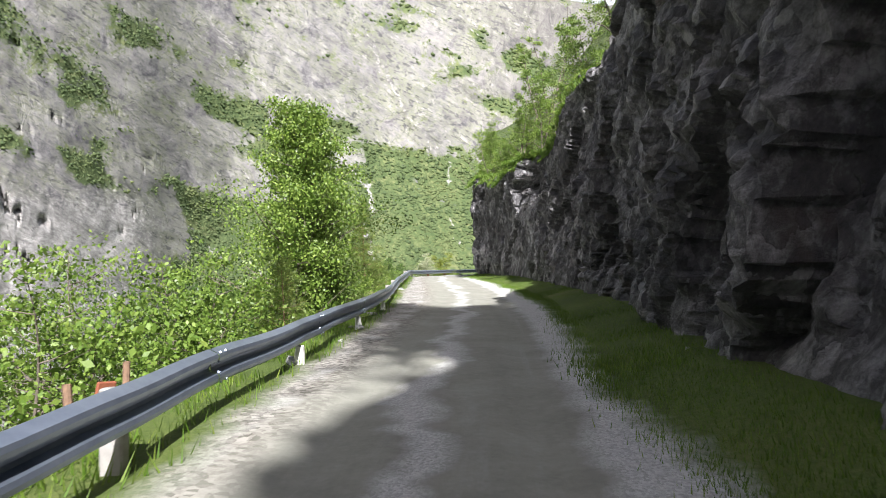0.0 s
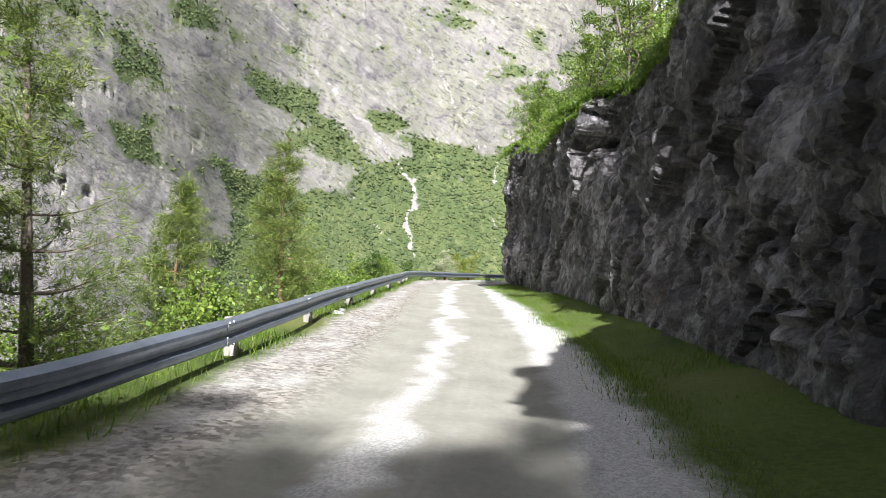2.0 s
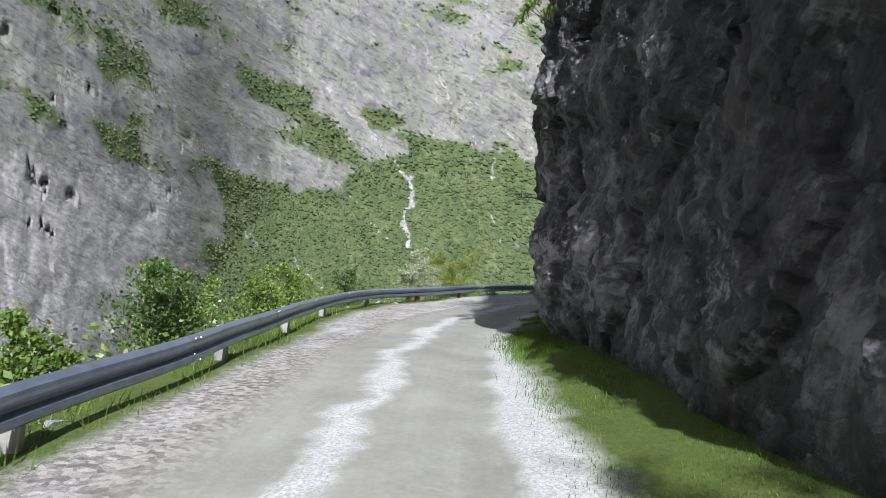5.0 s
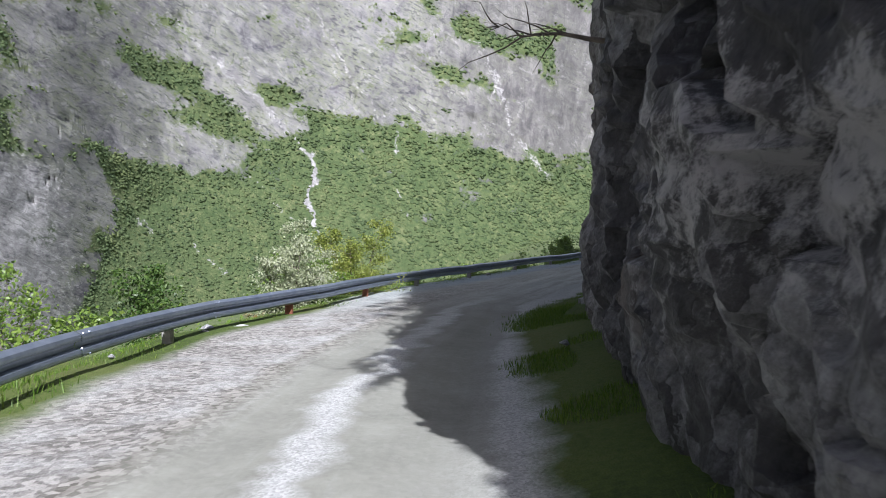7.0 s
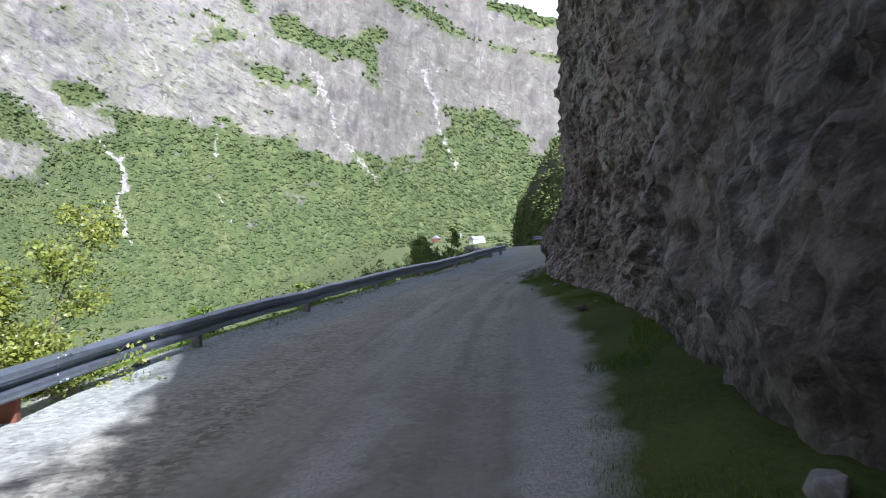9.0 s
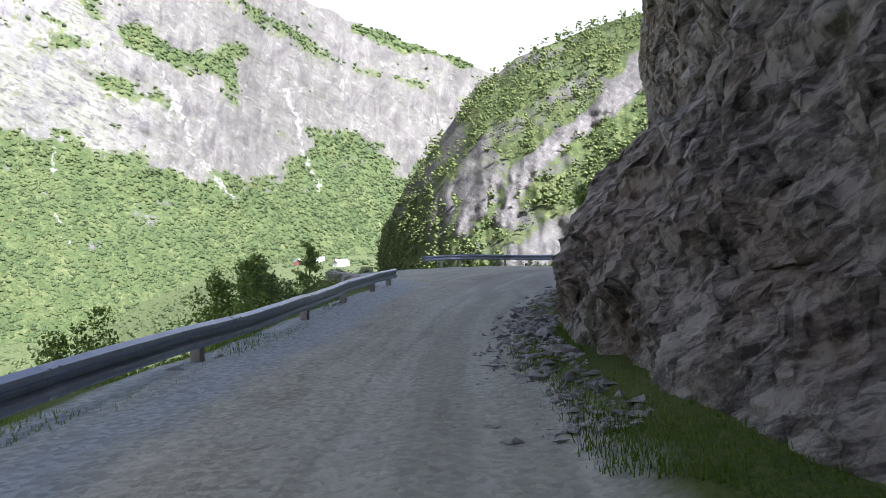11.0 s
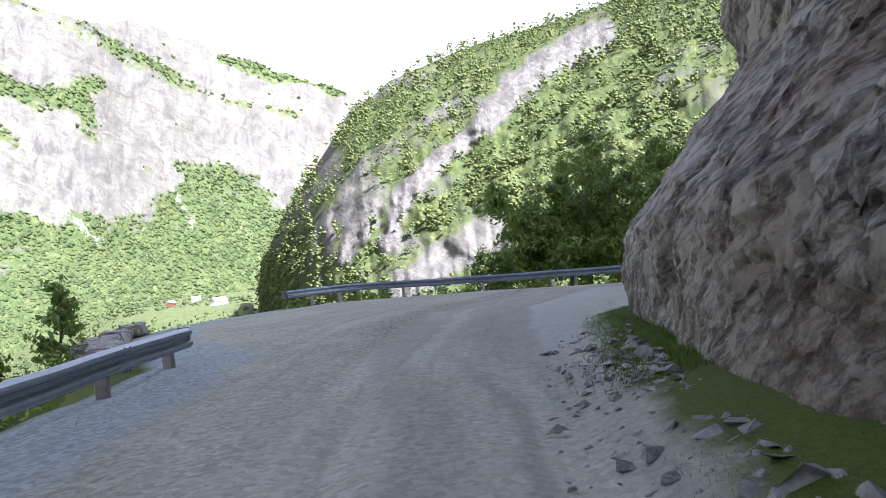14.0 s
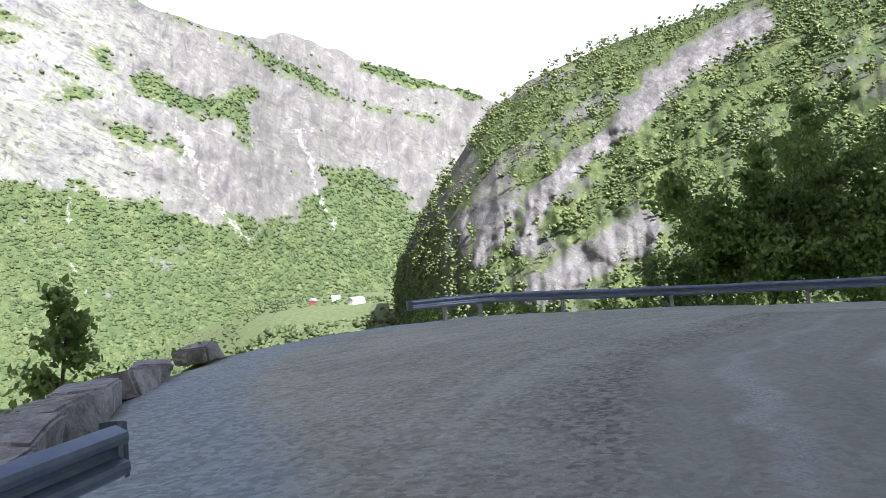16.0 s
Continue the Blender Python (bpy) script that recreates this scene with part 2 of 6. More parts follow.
CLIFF = rock_material("cliff_rock", (0.018, 0.018, 0.021), (0.095, 0.092, 0.098), (0.38, 0.375, 0.39), 1.6, 0.09, 0.6, (0.11, 0.085, 0.075), ((0.045, 0.04, 0.037), (0.2, 0.185, 0.173), (0.5, 0.474, 0.452)))
BOULDER = rock_material("boulder_rock", (0.13, 0.13, 0.135), (0.27, 0.27, 0.27), (0.47, 0.47, 0.47), 3.0, 0.02, 0.8)
STEEL = plain_material("galvanised_steel", (0.17, 0.205, 0.27), (0.28, 0.32, 0.39), 5.0, 0.36, 0.7, 0.0008)
POST = plain_material("grey_post", (0.20, 0.19, 0.18), (0.34, 0.33, 0.31), 9.0, 0.8, 0.0, 0.002)
RUST = plain_material("rusty_post", (0.13, 0.05, 0.03), (0.28, 0.11, 0.06), 9.0, 0.85, 0.2, 0.002)
WHITE = plain_material("white_stone", (0.55, 0.54, 0.52), (0.75, 0.74, 0.72), 9.0, 0.75, 0.0, 0.004)
BARK = plain_material("grey_bark", (0.07, 0.055, 0.045), (0.2, 0.17, 0.14), 14.0, 0.9, 0.0, 0.01)
PINE_BARK = plain_material("reddish_bark", (0.13, 0.08, 0.055), (0.27, 0.17, 0.11), 14.0, 0.9, 0.0, 0.01)
LEAF = leaf_material("birch_leaves", (0.09, 0.16, 0.024), (0.17, 0.265, 0.042), (0.285, 0.375, 0.08), 0.45, 0.36)
LEAF_DARK = leaf_material("alder_leaves", (0.045, 0.095, 0.02), (0.085, 0.15, 0.03), (0.145, 0.215, 0.05))
LEAF_PALE = leaf_material("pale_willow_leaves", (0.26, 0.3, 0.17), (0.42, 0.45, 0.28), (0.58, 0.6, 0.44))
LEAF_GOLD = leaf_material("yellowing_leaves", (0.15, 0.2, 0.03), (0.24, 0.29, 0.05), (0.33, 0.34, 0.08))
LEAF_BEND = leaf_material("bend_leaves", (0.12, 0.2, 0.05), (0.21, 0.31, 0.075), (0.31, 0.40, 0.11), 0.5, 0.4)
NEEDLE = leaf_material("conifer_needles", (0.075, 0.125, 0.025), (0.15, 0.205, 0.04), (0.25, 0.30, 0.065), 0.5, 0.3)
GRASS = leaf_material("grass_blades", (0.07, 0.14, 0.013), (0.13, 0.235, 0.022), (0.23, 0.29, 0.05), 0.5, 0.4)
HILL_LEAF = leaf_material("hill_leaves", (0.09, 0.128, 0.038), (0.145, 0.19, 0.055), (0.215, 0.255, 0.08), 0.6, 0.22, 0.1)
FOREST = leaf_material("wood_crowns", (0.052, 0.083, 0.03), (0.072, 0.106, 0.037), (0.1, 0.132, 0.048), 0.85, 0.2, 0.015, (0.165, 0.19, 0.07))


def ground_material():
    m, nt, bs, link = material("road_and_verge")
    lane, edge, cliff, loose = attr(nt, "lane"), attr(nt, "edge"), attr(nt, "cliff"), attr(nt, "loose")
    n1, _ = noise_tex(nt, 1.1, 5, 0.6)
    n2, _ = noise_tex(nt, 16.0, 8, 0.8)
    n3, co = noise_tex(nt, 0.25, 4)
    vor = node(nt, "TexVoronoi", Scale=55.0)
    link(co, vor.inputs["Vector"])
    stones = ramp(nt, vor.outputs["Color"], [(0.2, (0.29, 0.292, 0.28)), (0.8, (0.56, 0.565, 0.545))])
    gravel = mix(nt, calc(nt, "MULTIPLY", n2, 0.6), stones, (0.42, 0.422, 0.4))
    packed = ramp(nt, calc(nt, "ADD", calc(nt, "MULTIPLY", n2, 0.4), calc(nt, "MULTIPLY", n1, 0.6)), [(0.35, (0.194, 0.195, 0.166)), (0.65, (0.29, 0.292, 0.25))])
    loose_grey = ramp(nt, calc(nt, "ADD", calc(nt, "MULTIPLY", n2, 0.6), calc(nt, "MULTIPLY", n1, 0.4)), [(0.35, (0.37, 0.37, 0.355)), (0.65, (0.56, 0.56, 0.54))])
    pebble = node(nt, "TexVoronoi", Scale=17.0)
    link(co, pebble.inputs["Vector"])
    psep = nt.nodes.new("ShaderNodeSeparateColor")
    link(pebble.outputs["Color"], psep.inputs[0])
    loose_grey = mix(nt, calc(nt, "MULTIPLY", ramp(nt, psep.outputs[0], grey(0.55, 0.9)), 0.55), loose_grey, (0.6, 0.6, 0.6))
    loose_grey = mix(nt, calc(nt, "MULTIPLY", ramp(nt, psep.outputs[1], grey(0.6, 0.9)), 0.6), loose_grey, (0.2, 0.195, 0.19))
    loose_grey = mix(nt, calc(nt, "MULTIPLY", ramp(nt, n3, grey(0.48, 0.62)), 0.5), loose_grey, (0.22, 0.205, 0.18))
    packed = mix(nt, calc(nt, "MULTIPLY", ramp(nt, psep.outputs[0], grey(0.7, 0.95)), calc(nt, "ADD", 0.1, calc(nt, "MULTIPLY", attr(nt, "worn"), 0.25))), packed, (0.40, 0.39, 0.36))
    packed = mix(nt, calc(nt, "MULTIPLY", ramp(nt, psep.outputs[1], grey(0.7, 0.95)), calc(nt, "ADD", 0.08, calc(nt, "MULTIPLY", attr(nt, "worn"), 0.35))), packed, (0.13, 0.125, 0.11))
    patchy, _ = noise_tex(nt, 0.5, 7, 0.7, (1.0, 0.45, 1.0), (0, 0, -0.7))
    loose_grey = mix(nt, calc(nt, "MULTIPLY", ramp(nt, patchy, grey(0.5, 0.62)), 0.55), loose_grey, (0.19, 0.182, 0.17))
    loose_grey = mix(nt, calc(nt, "MULTIPLY", ramp(nt, patchy, [(0.36, (1, 1, 1)), (0.46, (0, 0, 0))]), 0.5), loose_grey, (0.56, 0.56, 0.56))
    packed = mix(nt, calc(nt, "MULTIPLY", attr(nt, "worn"), 0.85), packed, loose_grey)
    run = nt.nodes.new("ShaderNodeCombineXYZ")
    link(calc(nt, "MULTIPLY", lane, 3.2), run.inputs[0])
    link(calc(nt, "MULTIPLY", attr(nt, "along"), 0.16), run.inputs[1])
    drag = node(nt, "TexNoise", Scale=1.0, Detail=7.0, Roughness=0.65)
    link(run.outputs[0], drag.inputs["Vector"])
    weave = nt.nodes.new("ShaderNodeCombineXYZ")
    link(calc(nt, "MULTIPLY", attr(nt, "along"), 0.42), weave.inputs[1])
    sway = node(nt, "TexNoise", Scale=1.0, Detail=3.0, Roughness=0.6)
    link(weave.outputs[0], sway.inputs["Vector"])
    wob = calc(nt, "MULTIPLY", calc(nt, "SUBTRACT", n1, 0.5), 0.9)
    off = calc(nt, "ABSOLUTE", calc(nt, "ADD", calc(nt, "ADD", calc(nt, "ADD", lane, 0.25), calc(nt, "MULTIPLY", calc(nt, "SUBTRACT", sway.outputs["Fac"], 0.5), 1.4)), calc(nt, "MULTIPLY", wob, 0.8)))
    width = calc(nt, "ADD", -0.03, calc(nt, "MULTIPLY", n3, 0.58))
    centre = calc(nt, "MULTIPLY", calc(nt, "MULTIPLY", calc(nt, "SUBTRACT", width, off), 5.0, True), calc(nt, "SUBTRACT", 1.0, calc(nt, "MULTIPLY", attr(nt, "worn"), 0.75)))
    side = calc(nt, "MULTIPLY", calc(nt, "SUBTRACT", calc(nt, "ABSOLUTE", calc(nt, "ADD", calc(nt, "ADD", lane, 0.2), calc(nt, "MULTIPLY", wob, 0.6))), 1.2), 5.0, True)
    rough_part = calc(nt, "MAXIMUM", calc(nt, "MAXIMUM", centre, side), calc(nt, "MULTIPLY", loose, 0.6))
    rough_part = calc(nt, "MULTIPLY", rough_part, ramp(nt, n2, grey(0.28, 0.46)), True)
    rough_part = calc(nt, "MAXIMUM", rough_part, calc(nt, "MULTIPLY", ramp(nt, drag.outputs["Fac"], grey(0.54, 0.68)), calc(nt, "ADD", 0.16, calc(nt, "MULTIPLY", attr(nt, "worn"), 0.34))))
    packed = mix(nt, calc(nt, "MULTIPLY", ramp(nt, drag.outputs["Fac"], [(0.36, (0.8, 0.8, 0.8)), (0.5, (0, 0, 0))]), calc(nt, "ADD", 0.25, calc(nt, "MULTIPLY", attr(nt, "worn"), 0.75))), packed, (0.17, 0.163, 0.145))
    road = mix(nt, rough_part, packed, gravel)
    road = mix(nt, calc(nt, "MULTIPLY", calc(nt, "MULTIPLY", ramp(nt, patchy, grey(0.48, 0.62)), attr(nt, "worn")), 0.45), road, (0.25, 0.242, 0.22))
    road = mix(nt, calc(nt, "MULTIPLY", calc(nt, "MULTIPLY", ramp(nt, psep.outputs[1], grey(0.72, 0.95)), attr(nt, "worn")), 0.4), road, (0.2, 0.2, 0.19))
    dusty = calc(nt, "MULTIPLY", calc(nt, "SUBTRACT", calc(nt, "MULTIPLY", calc(nt, "ADD", lane, calc(nt, "MULTIPLY", wob, 0.5)), -1.0), 1.0), 2.5, True)
    road = mix(nt, calc(nt, "MULTIPLY", dusty, calc(nt, "MULTIPLY", ramp(nt, n1, grey(0.25, 0.55)), 0.8)), road, mix(nt, ramp(nt, calc(nt, "ADD", calc(nt, "MULTIPLY", psep.outputs[0], 0.35), calc(nt, "MULTIPLY", n2, 0.65)), grey(0.36, 0.66)), (0.075, 0.066, 0.054), (0.36, 0.34, 0.305)))
    fines = ramp(nt, calc(nt, "ADD", calc(nt, "MULTIPLY", psep.outputs[2], 0.18), calc(nt, "ADD", calc(nt, "ADD", calc(nt, "MULTIPLY", n2, 0.5), calc(nt, "MULTIPLY", drag.outputs["Fac"], 0.42)), calc(nt, "MULTIPLY", patchy, 0.45))), [(0.55, (0.19, 0.204, 0.165)), (0.77, (0.395, 0.418, 0.338)), (1.0, (0.64, 0.662, 0.57))])
    road = mix(nt, calc(nt, "MULTIPLY", attr(nt, "worn"), 0.6), road, fines)
    rut = attr(nt, "rut")
    swerve = calc(nt, "MULTIPLY", calc(nt, "SUBTRACT", sway.outputs["Fac"], 0.5), 0.25)
    for at, half in ((-0.1, 0.3), (1.35, 0.34), (0.6, 0.12)):
        band = calc(nt, "SUBTRACT", 1.0, calc(nt, "DIVIDE", calc(nt, "ABSOLUTE", calc(nt, "ADD", calc(nt, "ADD", rut, swerve), calc(nt, "SUBTRACT", calc(nt, "MULTIPLY", wob, 0.25), at))), half), True)
        band = calc(nt, "MULTIPLY", ramp(nt, band, grey(0.0, 0.6)), ramp(nt, drag.outputs["Fac"], grey(0.34, 0.56)))
        road = mix(nt, calc(nt, "MULTIPLY", calc(nt, "MULTIPLY", band, attr(nt, "worn")), 0.42), road, (0.19, 0.193, 0.168))
    # coarse speckled blue-grey strip along the outer side of the bend
    chips = calc(nt, "MULTIPLY", calc(nt, "MULTIPLY", calc(nt, "SUBTRACT", calc(nt, "ADD", 1.7, wob), edge), 2.0, True), attr(nt, "worn"))
    road = mix(nt, calc(nt, "MULTIPLY", chips, 0.75), road, mix(nt, n2, ramp(nt, psep.outputs[2], [(0.2, (0.17, 0.22, 0.25)), (0.9, (0.44, 0.525, 0.58))]), (0.3, 0.36, 0.39)))
    turf_n = ramp(nt, calc(nt, "ADD", calc(nt, "MULTIPLY", n2, 0.5), calc(nt, "MULTIPLY", n3, 0.5)), [(0.38, (0.036, 0.058, 0.013)), (0.5, (0.075, 0.108, 0.022)), (0.64, (0.125, 0.13, 0.045))])
    turf_n = mix(nt, calc(nt, "MULTIPLY", calc(nt, "SUBTRACT", calc(nt, "MULTIPLY", edge, -1.0), 40.0), 0.02, True), turf_n, ramp(nt, n3, [(0.4, (0.07, 0.1, 0.04)), (0.6, (0.13, 0.155, 0.066))]))
    turf_edge = calc(nt, "MULTIPLY", calc(nt, "SUBTRACT", attr(nt, "verge"), calc(nt, "ADD", edge, calc(nt, "MULTIPLY", wob, 0.9))), 3.0, True)
    turf_cliff = calc(nt, "MULTIPLY", calc(nt, "SUBTRACT", attr(nt, "sward"), calc(nt, "ADD", cliff, calc(nt, "MULTIPLY", wob, 0.9))), 3.0, True)
    turf = calc(nt, "MAXIMUM", turf_edge, turf_cliff)
    link(mix(nt, turf, road, turf_n), bs.inputs["Base Color"])
    bs.inputs["Roughness"].default_value = 0.93
    bs.inputs["Specular IOR Level"].default_value = 0.25
    h = calc(nt, "ADD", calc(nt, "MULTIPLY", vor.outputs["Distance"], calc(nt, "MULTIPLY", rough_part, -1.0)), calc(nt, "MULTIPLY", n2, 0.6))
    bump(nt, h, 0.6, 0.013, bs)
    return m


def slope_material(name, green_stops, pale_stops, relief=0.45, dim=0.0, soft=0.0):
    """Mountain sides: bare bedded rock, grassy ledges and woods by the cover attribute, pale wash by another. soft:
    distance haze mixed into the rock colour.
    """
    m, nt, bs, link = material(name)
    cover, wash, ribs = attr(nt, "cover"), attr(nt, "wash"), attr(nt, "ribs")
    face = nt.nodes.new("ShaderNodeCombineXYZ")
    link(attr(nt, "lat"), face.inputs[0])
    link(attr(nt, "up"), face.inputs[1])

    def turned(angle, sx, sy):
        mp = nt.nodes.new("ShaderNodeMapping")
        mp.inputs["Rotation"].default_value = (0, 0, radians(angle))
        mp.inputs["Location"].default_value = (angle * 3.1, sx * 170, 0)
        st = nt.nodes.new("ShaderNodeMapping")
        st.inputs["Scale"].default_value = (sx, sy, 1)
        link(face.outputs[0], mp.inputs[0])
        link(mp.outputs[0], st.inputs[0])
        return st.outputs[0]

    def tex(co, scale, detail, rough, warp=0.0):
        t = node(nt, "TexNoise", Scale=scale, Detail=detail, Roughness=rough, Distortion=warp)
        t.noise_dimensions = "2D"
        link(co, t.inputs["Vector"])
        return t.outputs["Fac"]

    def lerp(f, a, b):
        return calc(nt, "ADD", calc(nt, "MULTIPLY", a, calc(nt, "SUBTRACT", 1.0, f)), calc(nt, "MULTIPLY", b, f))

    flat = turned(0, 1, 1)
    region = tex(flat, 0.008, 4, 0.6)
    mid = tex(flat, 0.035, 9, 0.7, 0.6)
    grain = tex(turned(32, 0.7, 1), 0.2, 6, 0.8)
    beds = tex(turned(28, 0.22, 1), 0.055, 10, 0.72, 0.4)
    slabs = tex(turned(48, 0.3, 1), 0.03, 8, 0.7, 0.3)
    walls = tex(turned(4, 1, 0.35), 0.085, 10, 0.74, 0.5)
    form = lerp(ribs, calc(nt, "ADD", calc(nt, "MULTIPLY", beds, 0.6), calc(nt, "MULTIPLY", slabs, 0.4)), walls)
    tone = calc(nt, "ADD", calc(nt, "MULTIPLY", mid, 0.38), calc(nt, "ADD", calc(nt, "MULTIPLY", form, 0.38), calc(nt, "MULTIPLY", grain, 0.27)))
    tone = calc(nt, "SUBTRACT", tone, 0.02)
    rock = ramp(nt, tone, [(0.38, (0.055, 0.055, 0.062)), (0.44, (0.14, 0.136, 0.138)), (0.50, (0.225, 0.219, 0.217)), (0.56, (0.30, 0.292, 0.283)), (0.63, (0.45, 0.437, 0.413))])
    rock = mix(nt, calc(nt, "MULTIPLY", ramp(nt, region, grey(0.5, 0.68)), 0.35), rock, (0.12, 0.112, 0.118))
    rock = mix(nt, calc(nt, "MULTIPLY", ramp(nt, region, [(0.34, (1, 1, 1)), (0.48, (0, 0, 0))]), 0.25), rock, (0.36, 0.345, 0.33))
    # right side of the wall coloured darker to offset the raised exposure
    sheer = ramp(nt, calc(nt, "ADD", calc(nt, "MULTIPLY", walls, 0.5), calc(nt, "ADD", calc(nt, "MULTIPLY", mid, 0.35), calc(nt, "MULTIPLY", region, 0.15))), [(0.40, (0.026, 0.025, 0.027)), (0.46, (0.068, 0.064, 0.063)), (0.53, (0.115, 0.108, 0.104)), (0.62, (0.225, 0.215, 0.205))])
    rock = mix(nt, calc(nt, "MULTIPLY", ribs, 0.85), rock, sheer)
    # thin turf over the ledges
    veil = calc(nt, "MULTIPLY", ramp(nt, calc(nt, "ADD", calc(nt, "MULTIPLY", mid, 0.5), calc(nt, "MULTIPLY", slabs, 0.5)), grey(0.41, 0.55)), 0.66)
    veil = calc(nt, "MULTIPLY", calc(nt, "MULTIPLY", veil, ramp(nt, grain, grey(0.34, 0.54))), calc(nt, "SUBTRACT", 1.0, calc(nt, "MULTIPLY", ribs, 0.7)))
    rock = mix(nt, veil, rock, (0.112, 0.128, 0.062))
    flecks = calc(nt, "MULTIPLY", ramp(nt, tex(turned(24, 0.4, 1), 0.2, 4, 0.65), grey(0.55, 0.63)), ramp(nt, slabs, grey(0.42, 0.56)))
    rock = mix(nt, calc(nt, "MULTIPLY", flecks, 0.7), rock, (0.045, 0.045, 0.052))
    chips = calc(nt, "MULTIPLY", ramp(nt, tex(turned(40, 0.5, 1), 0.16, 5, 0.65), grey(0.58, 0.68)), ramp(nt, mid, grey(0.42, 0.58)))
    rock = mix(nt, calc(nt, "MULTIPLY", chips, 0.5), rock, (0.4, 0.39, 0.38))
    # joints: broken bedding gaps along the slabs, a few cracks across them
    gaps = []
    for angle, sx, scale, thin, gate in ((27, 0.16, 0.05, 0.018, (0.5, 0.62)), (-52, 0.22, 0.03, 0.010, (0.54, 0.66)), (36, 0.2, 0.13, 0.03, (0.46, 0.6)), (88, 0.25, 0.06, 0.014, (0.5, 0.64))):
        seam = tex(turned(angle, sx, 1), scale, 3, 0.6, 0.8)
        line = ramp(nt, calc(nt, "ABSOLUTE", calc(nt, "SUBTRACT", seam, 0.5)), [(thin * 0.3, (1, 1, 1)), (thin, (0, 0, 0))])
        gaps.append(calc(nt, "MULTIPLY", line, ramp(nt, mid if scale < 0.1 else grain, grey(*gate))))
    joints = calc(nt, "MAXIMUM", calc(nt, "MAXIMUM", gaps[0], gaps[1]), calc(nt, "MAXIMUM", gaps[2], gaps[3]))
    rock = mix(nt, calc(nt, "MULTIPLY", joints, 0.72), rock, (0.042, 0.042, 0.05))
    rock = mix(nt, dim, rock, (0.085, 0.081, 0.079))
    # distance haze painted into the rock colour, stronger to the right
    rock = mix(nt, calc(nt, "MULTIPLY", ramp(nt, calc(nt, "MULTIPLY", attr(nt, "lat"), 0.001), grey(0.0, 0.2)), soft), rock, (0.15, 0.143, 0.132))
    green = ramp(nt, calc(nt, "ADD", calc(nt, "MULTIPLY", grain, 0.6), calc(nt, "MULTIPLY", mid, 0.4)), green_stops)
    mask = calc(nt, "ADD", cover, calc(nt, "MULTIPLY", calc(nt, "SUBTRACT", calc(nt, "ADD", calc(nt, "MULTIPLY", mid, 0.5), calc(nt, "MULTIPLY", grain, 0.5)), 0.5), 2.6))
    col = mix(nt, ramp(nt, mask, grey(0.40, 0.66)), rock, green)
    pale = mix(nt, calc(nt, "MULTIPLY", joints, 0.7), ramp(nt, calc(nt, "ADD", calc(nt, "MULTIPLY", tone, 0.8), calc(nt, "MULTIPLY", grain, 0.2)), pale_stops), (0.09, 0.085, 0.085))
    wmask = calc(nt, "ADD", wash, calc(nt, "MULTIPLY", calc(nt, "SUBTRACT", grain, 0.5), 1.6))
    col = mix(nt, ramp(nt, wmask, grey(0.4, 0.65)), col, pale)
    link(col, bs.inputs["Base Color"])
    bs.inputs["Roughness"].default_value = 0.95
    bs.inputs["Specular IOR Level"].default_value = 0.15
    bump(nt, calc(nt, "SUBTRACT", calc(nt, "ADD", calc(nt, "MULTIPLY", form, 1.4), calc(nt, "MULTIPLY", mid, 0.6)), calc(nt, "MULTIPLY", joints, 0.4)), relief, 7.0, bs)
    return m


GROUND = ground_material()
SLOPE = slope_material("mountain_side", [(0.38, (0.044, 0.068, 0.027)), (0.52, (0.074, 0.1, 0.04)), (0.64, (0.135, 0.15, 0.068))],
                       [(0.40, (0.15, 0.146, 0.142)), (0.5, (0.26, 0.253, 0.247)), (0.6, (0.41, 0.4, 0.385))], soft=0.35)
HILL_SIDE = slope_material("hill_side", [(0.38, (0.03, 0.05, 0.02)), (0.52, (0.07, 0.095, 0.035)), (0.64, (0.15, 0.16, 0.07))],
                           [(0.38, (0.07, 0.066, 0.064)), (0.49, (0.15, 0.143, 0.136)), (0.61, (0.27, 0.26, 0.248))], 0.3, 0.55)

# ---- plan ----
RAIL = [(-2.3, -14), (-2.15, -6), (-1.98, 2), (-1.86, 7.6), (-1.55, 13.8), (-1.45, 19), (-1.55, 24), (-1.66, 28), (-1.7, 34), (-1.78, 39),
        (-1.9, 44), (-2.3, 49), (-2.42, 53), (-1.95, 57.5), (-0.85, 60.8), (0.5, 64.8), (2.1, 69.2), (4.2, 73.4), (7.0, 78.4), (9.2, 81.8),
        (11.5, 85.2), (14.2, 89.6), (16.3, 92.6), (18.2, 95.0)]
RAIL_FAR = [(27.2, 110.2), (29.4, 110.3), (31.9, 109.5), (35.3, 107.3), (38.0, 104.6), (40.6, 101.3), (43.5, 96.5), (46.0, 91.5)]
EDGE = [(-2.7, -40)] + [(x - 0.45, y + 0.1) for x, y in RAIL] + [(18.0, 97.0), (18.4, 100.0), (19.6, 103.5), (21.6, 107.0), (24.3, 109.8), (27.0, 111.2),
        (29.6, 111.2), (32.4, 110.4), (35.9, 108.0), (38.7, 105.2), (41.4, 101.7), (44.4, 96.8), (47.5, 90), (52, 78)]
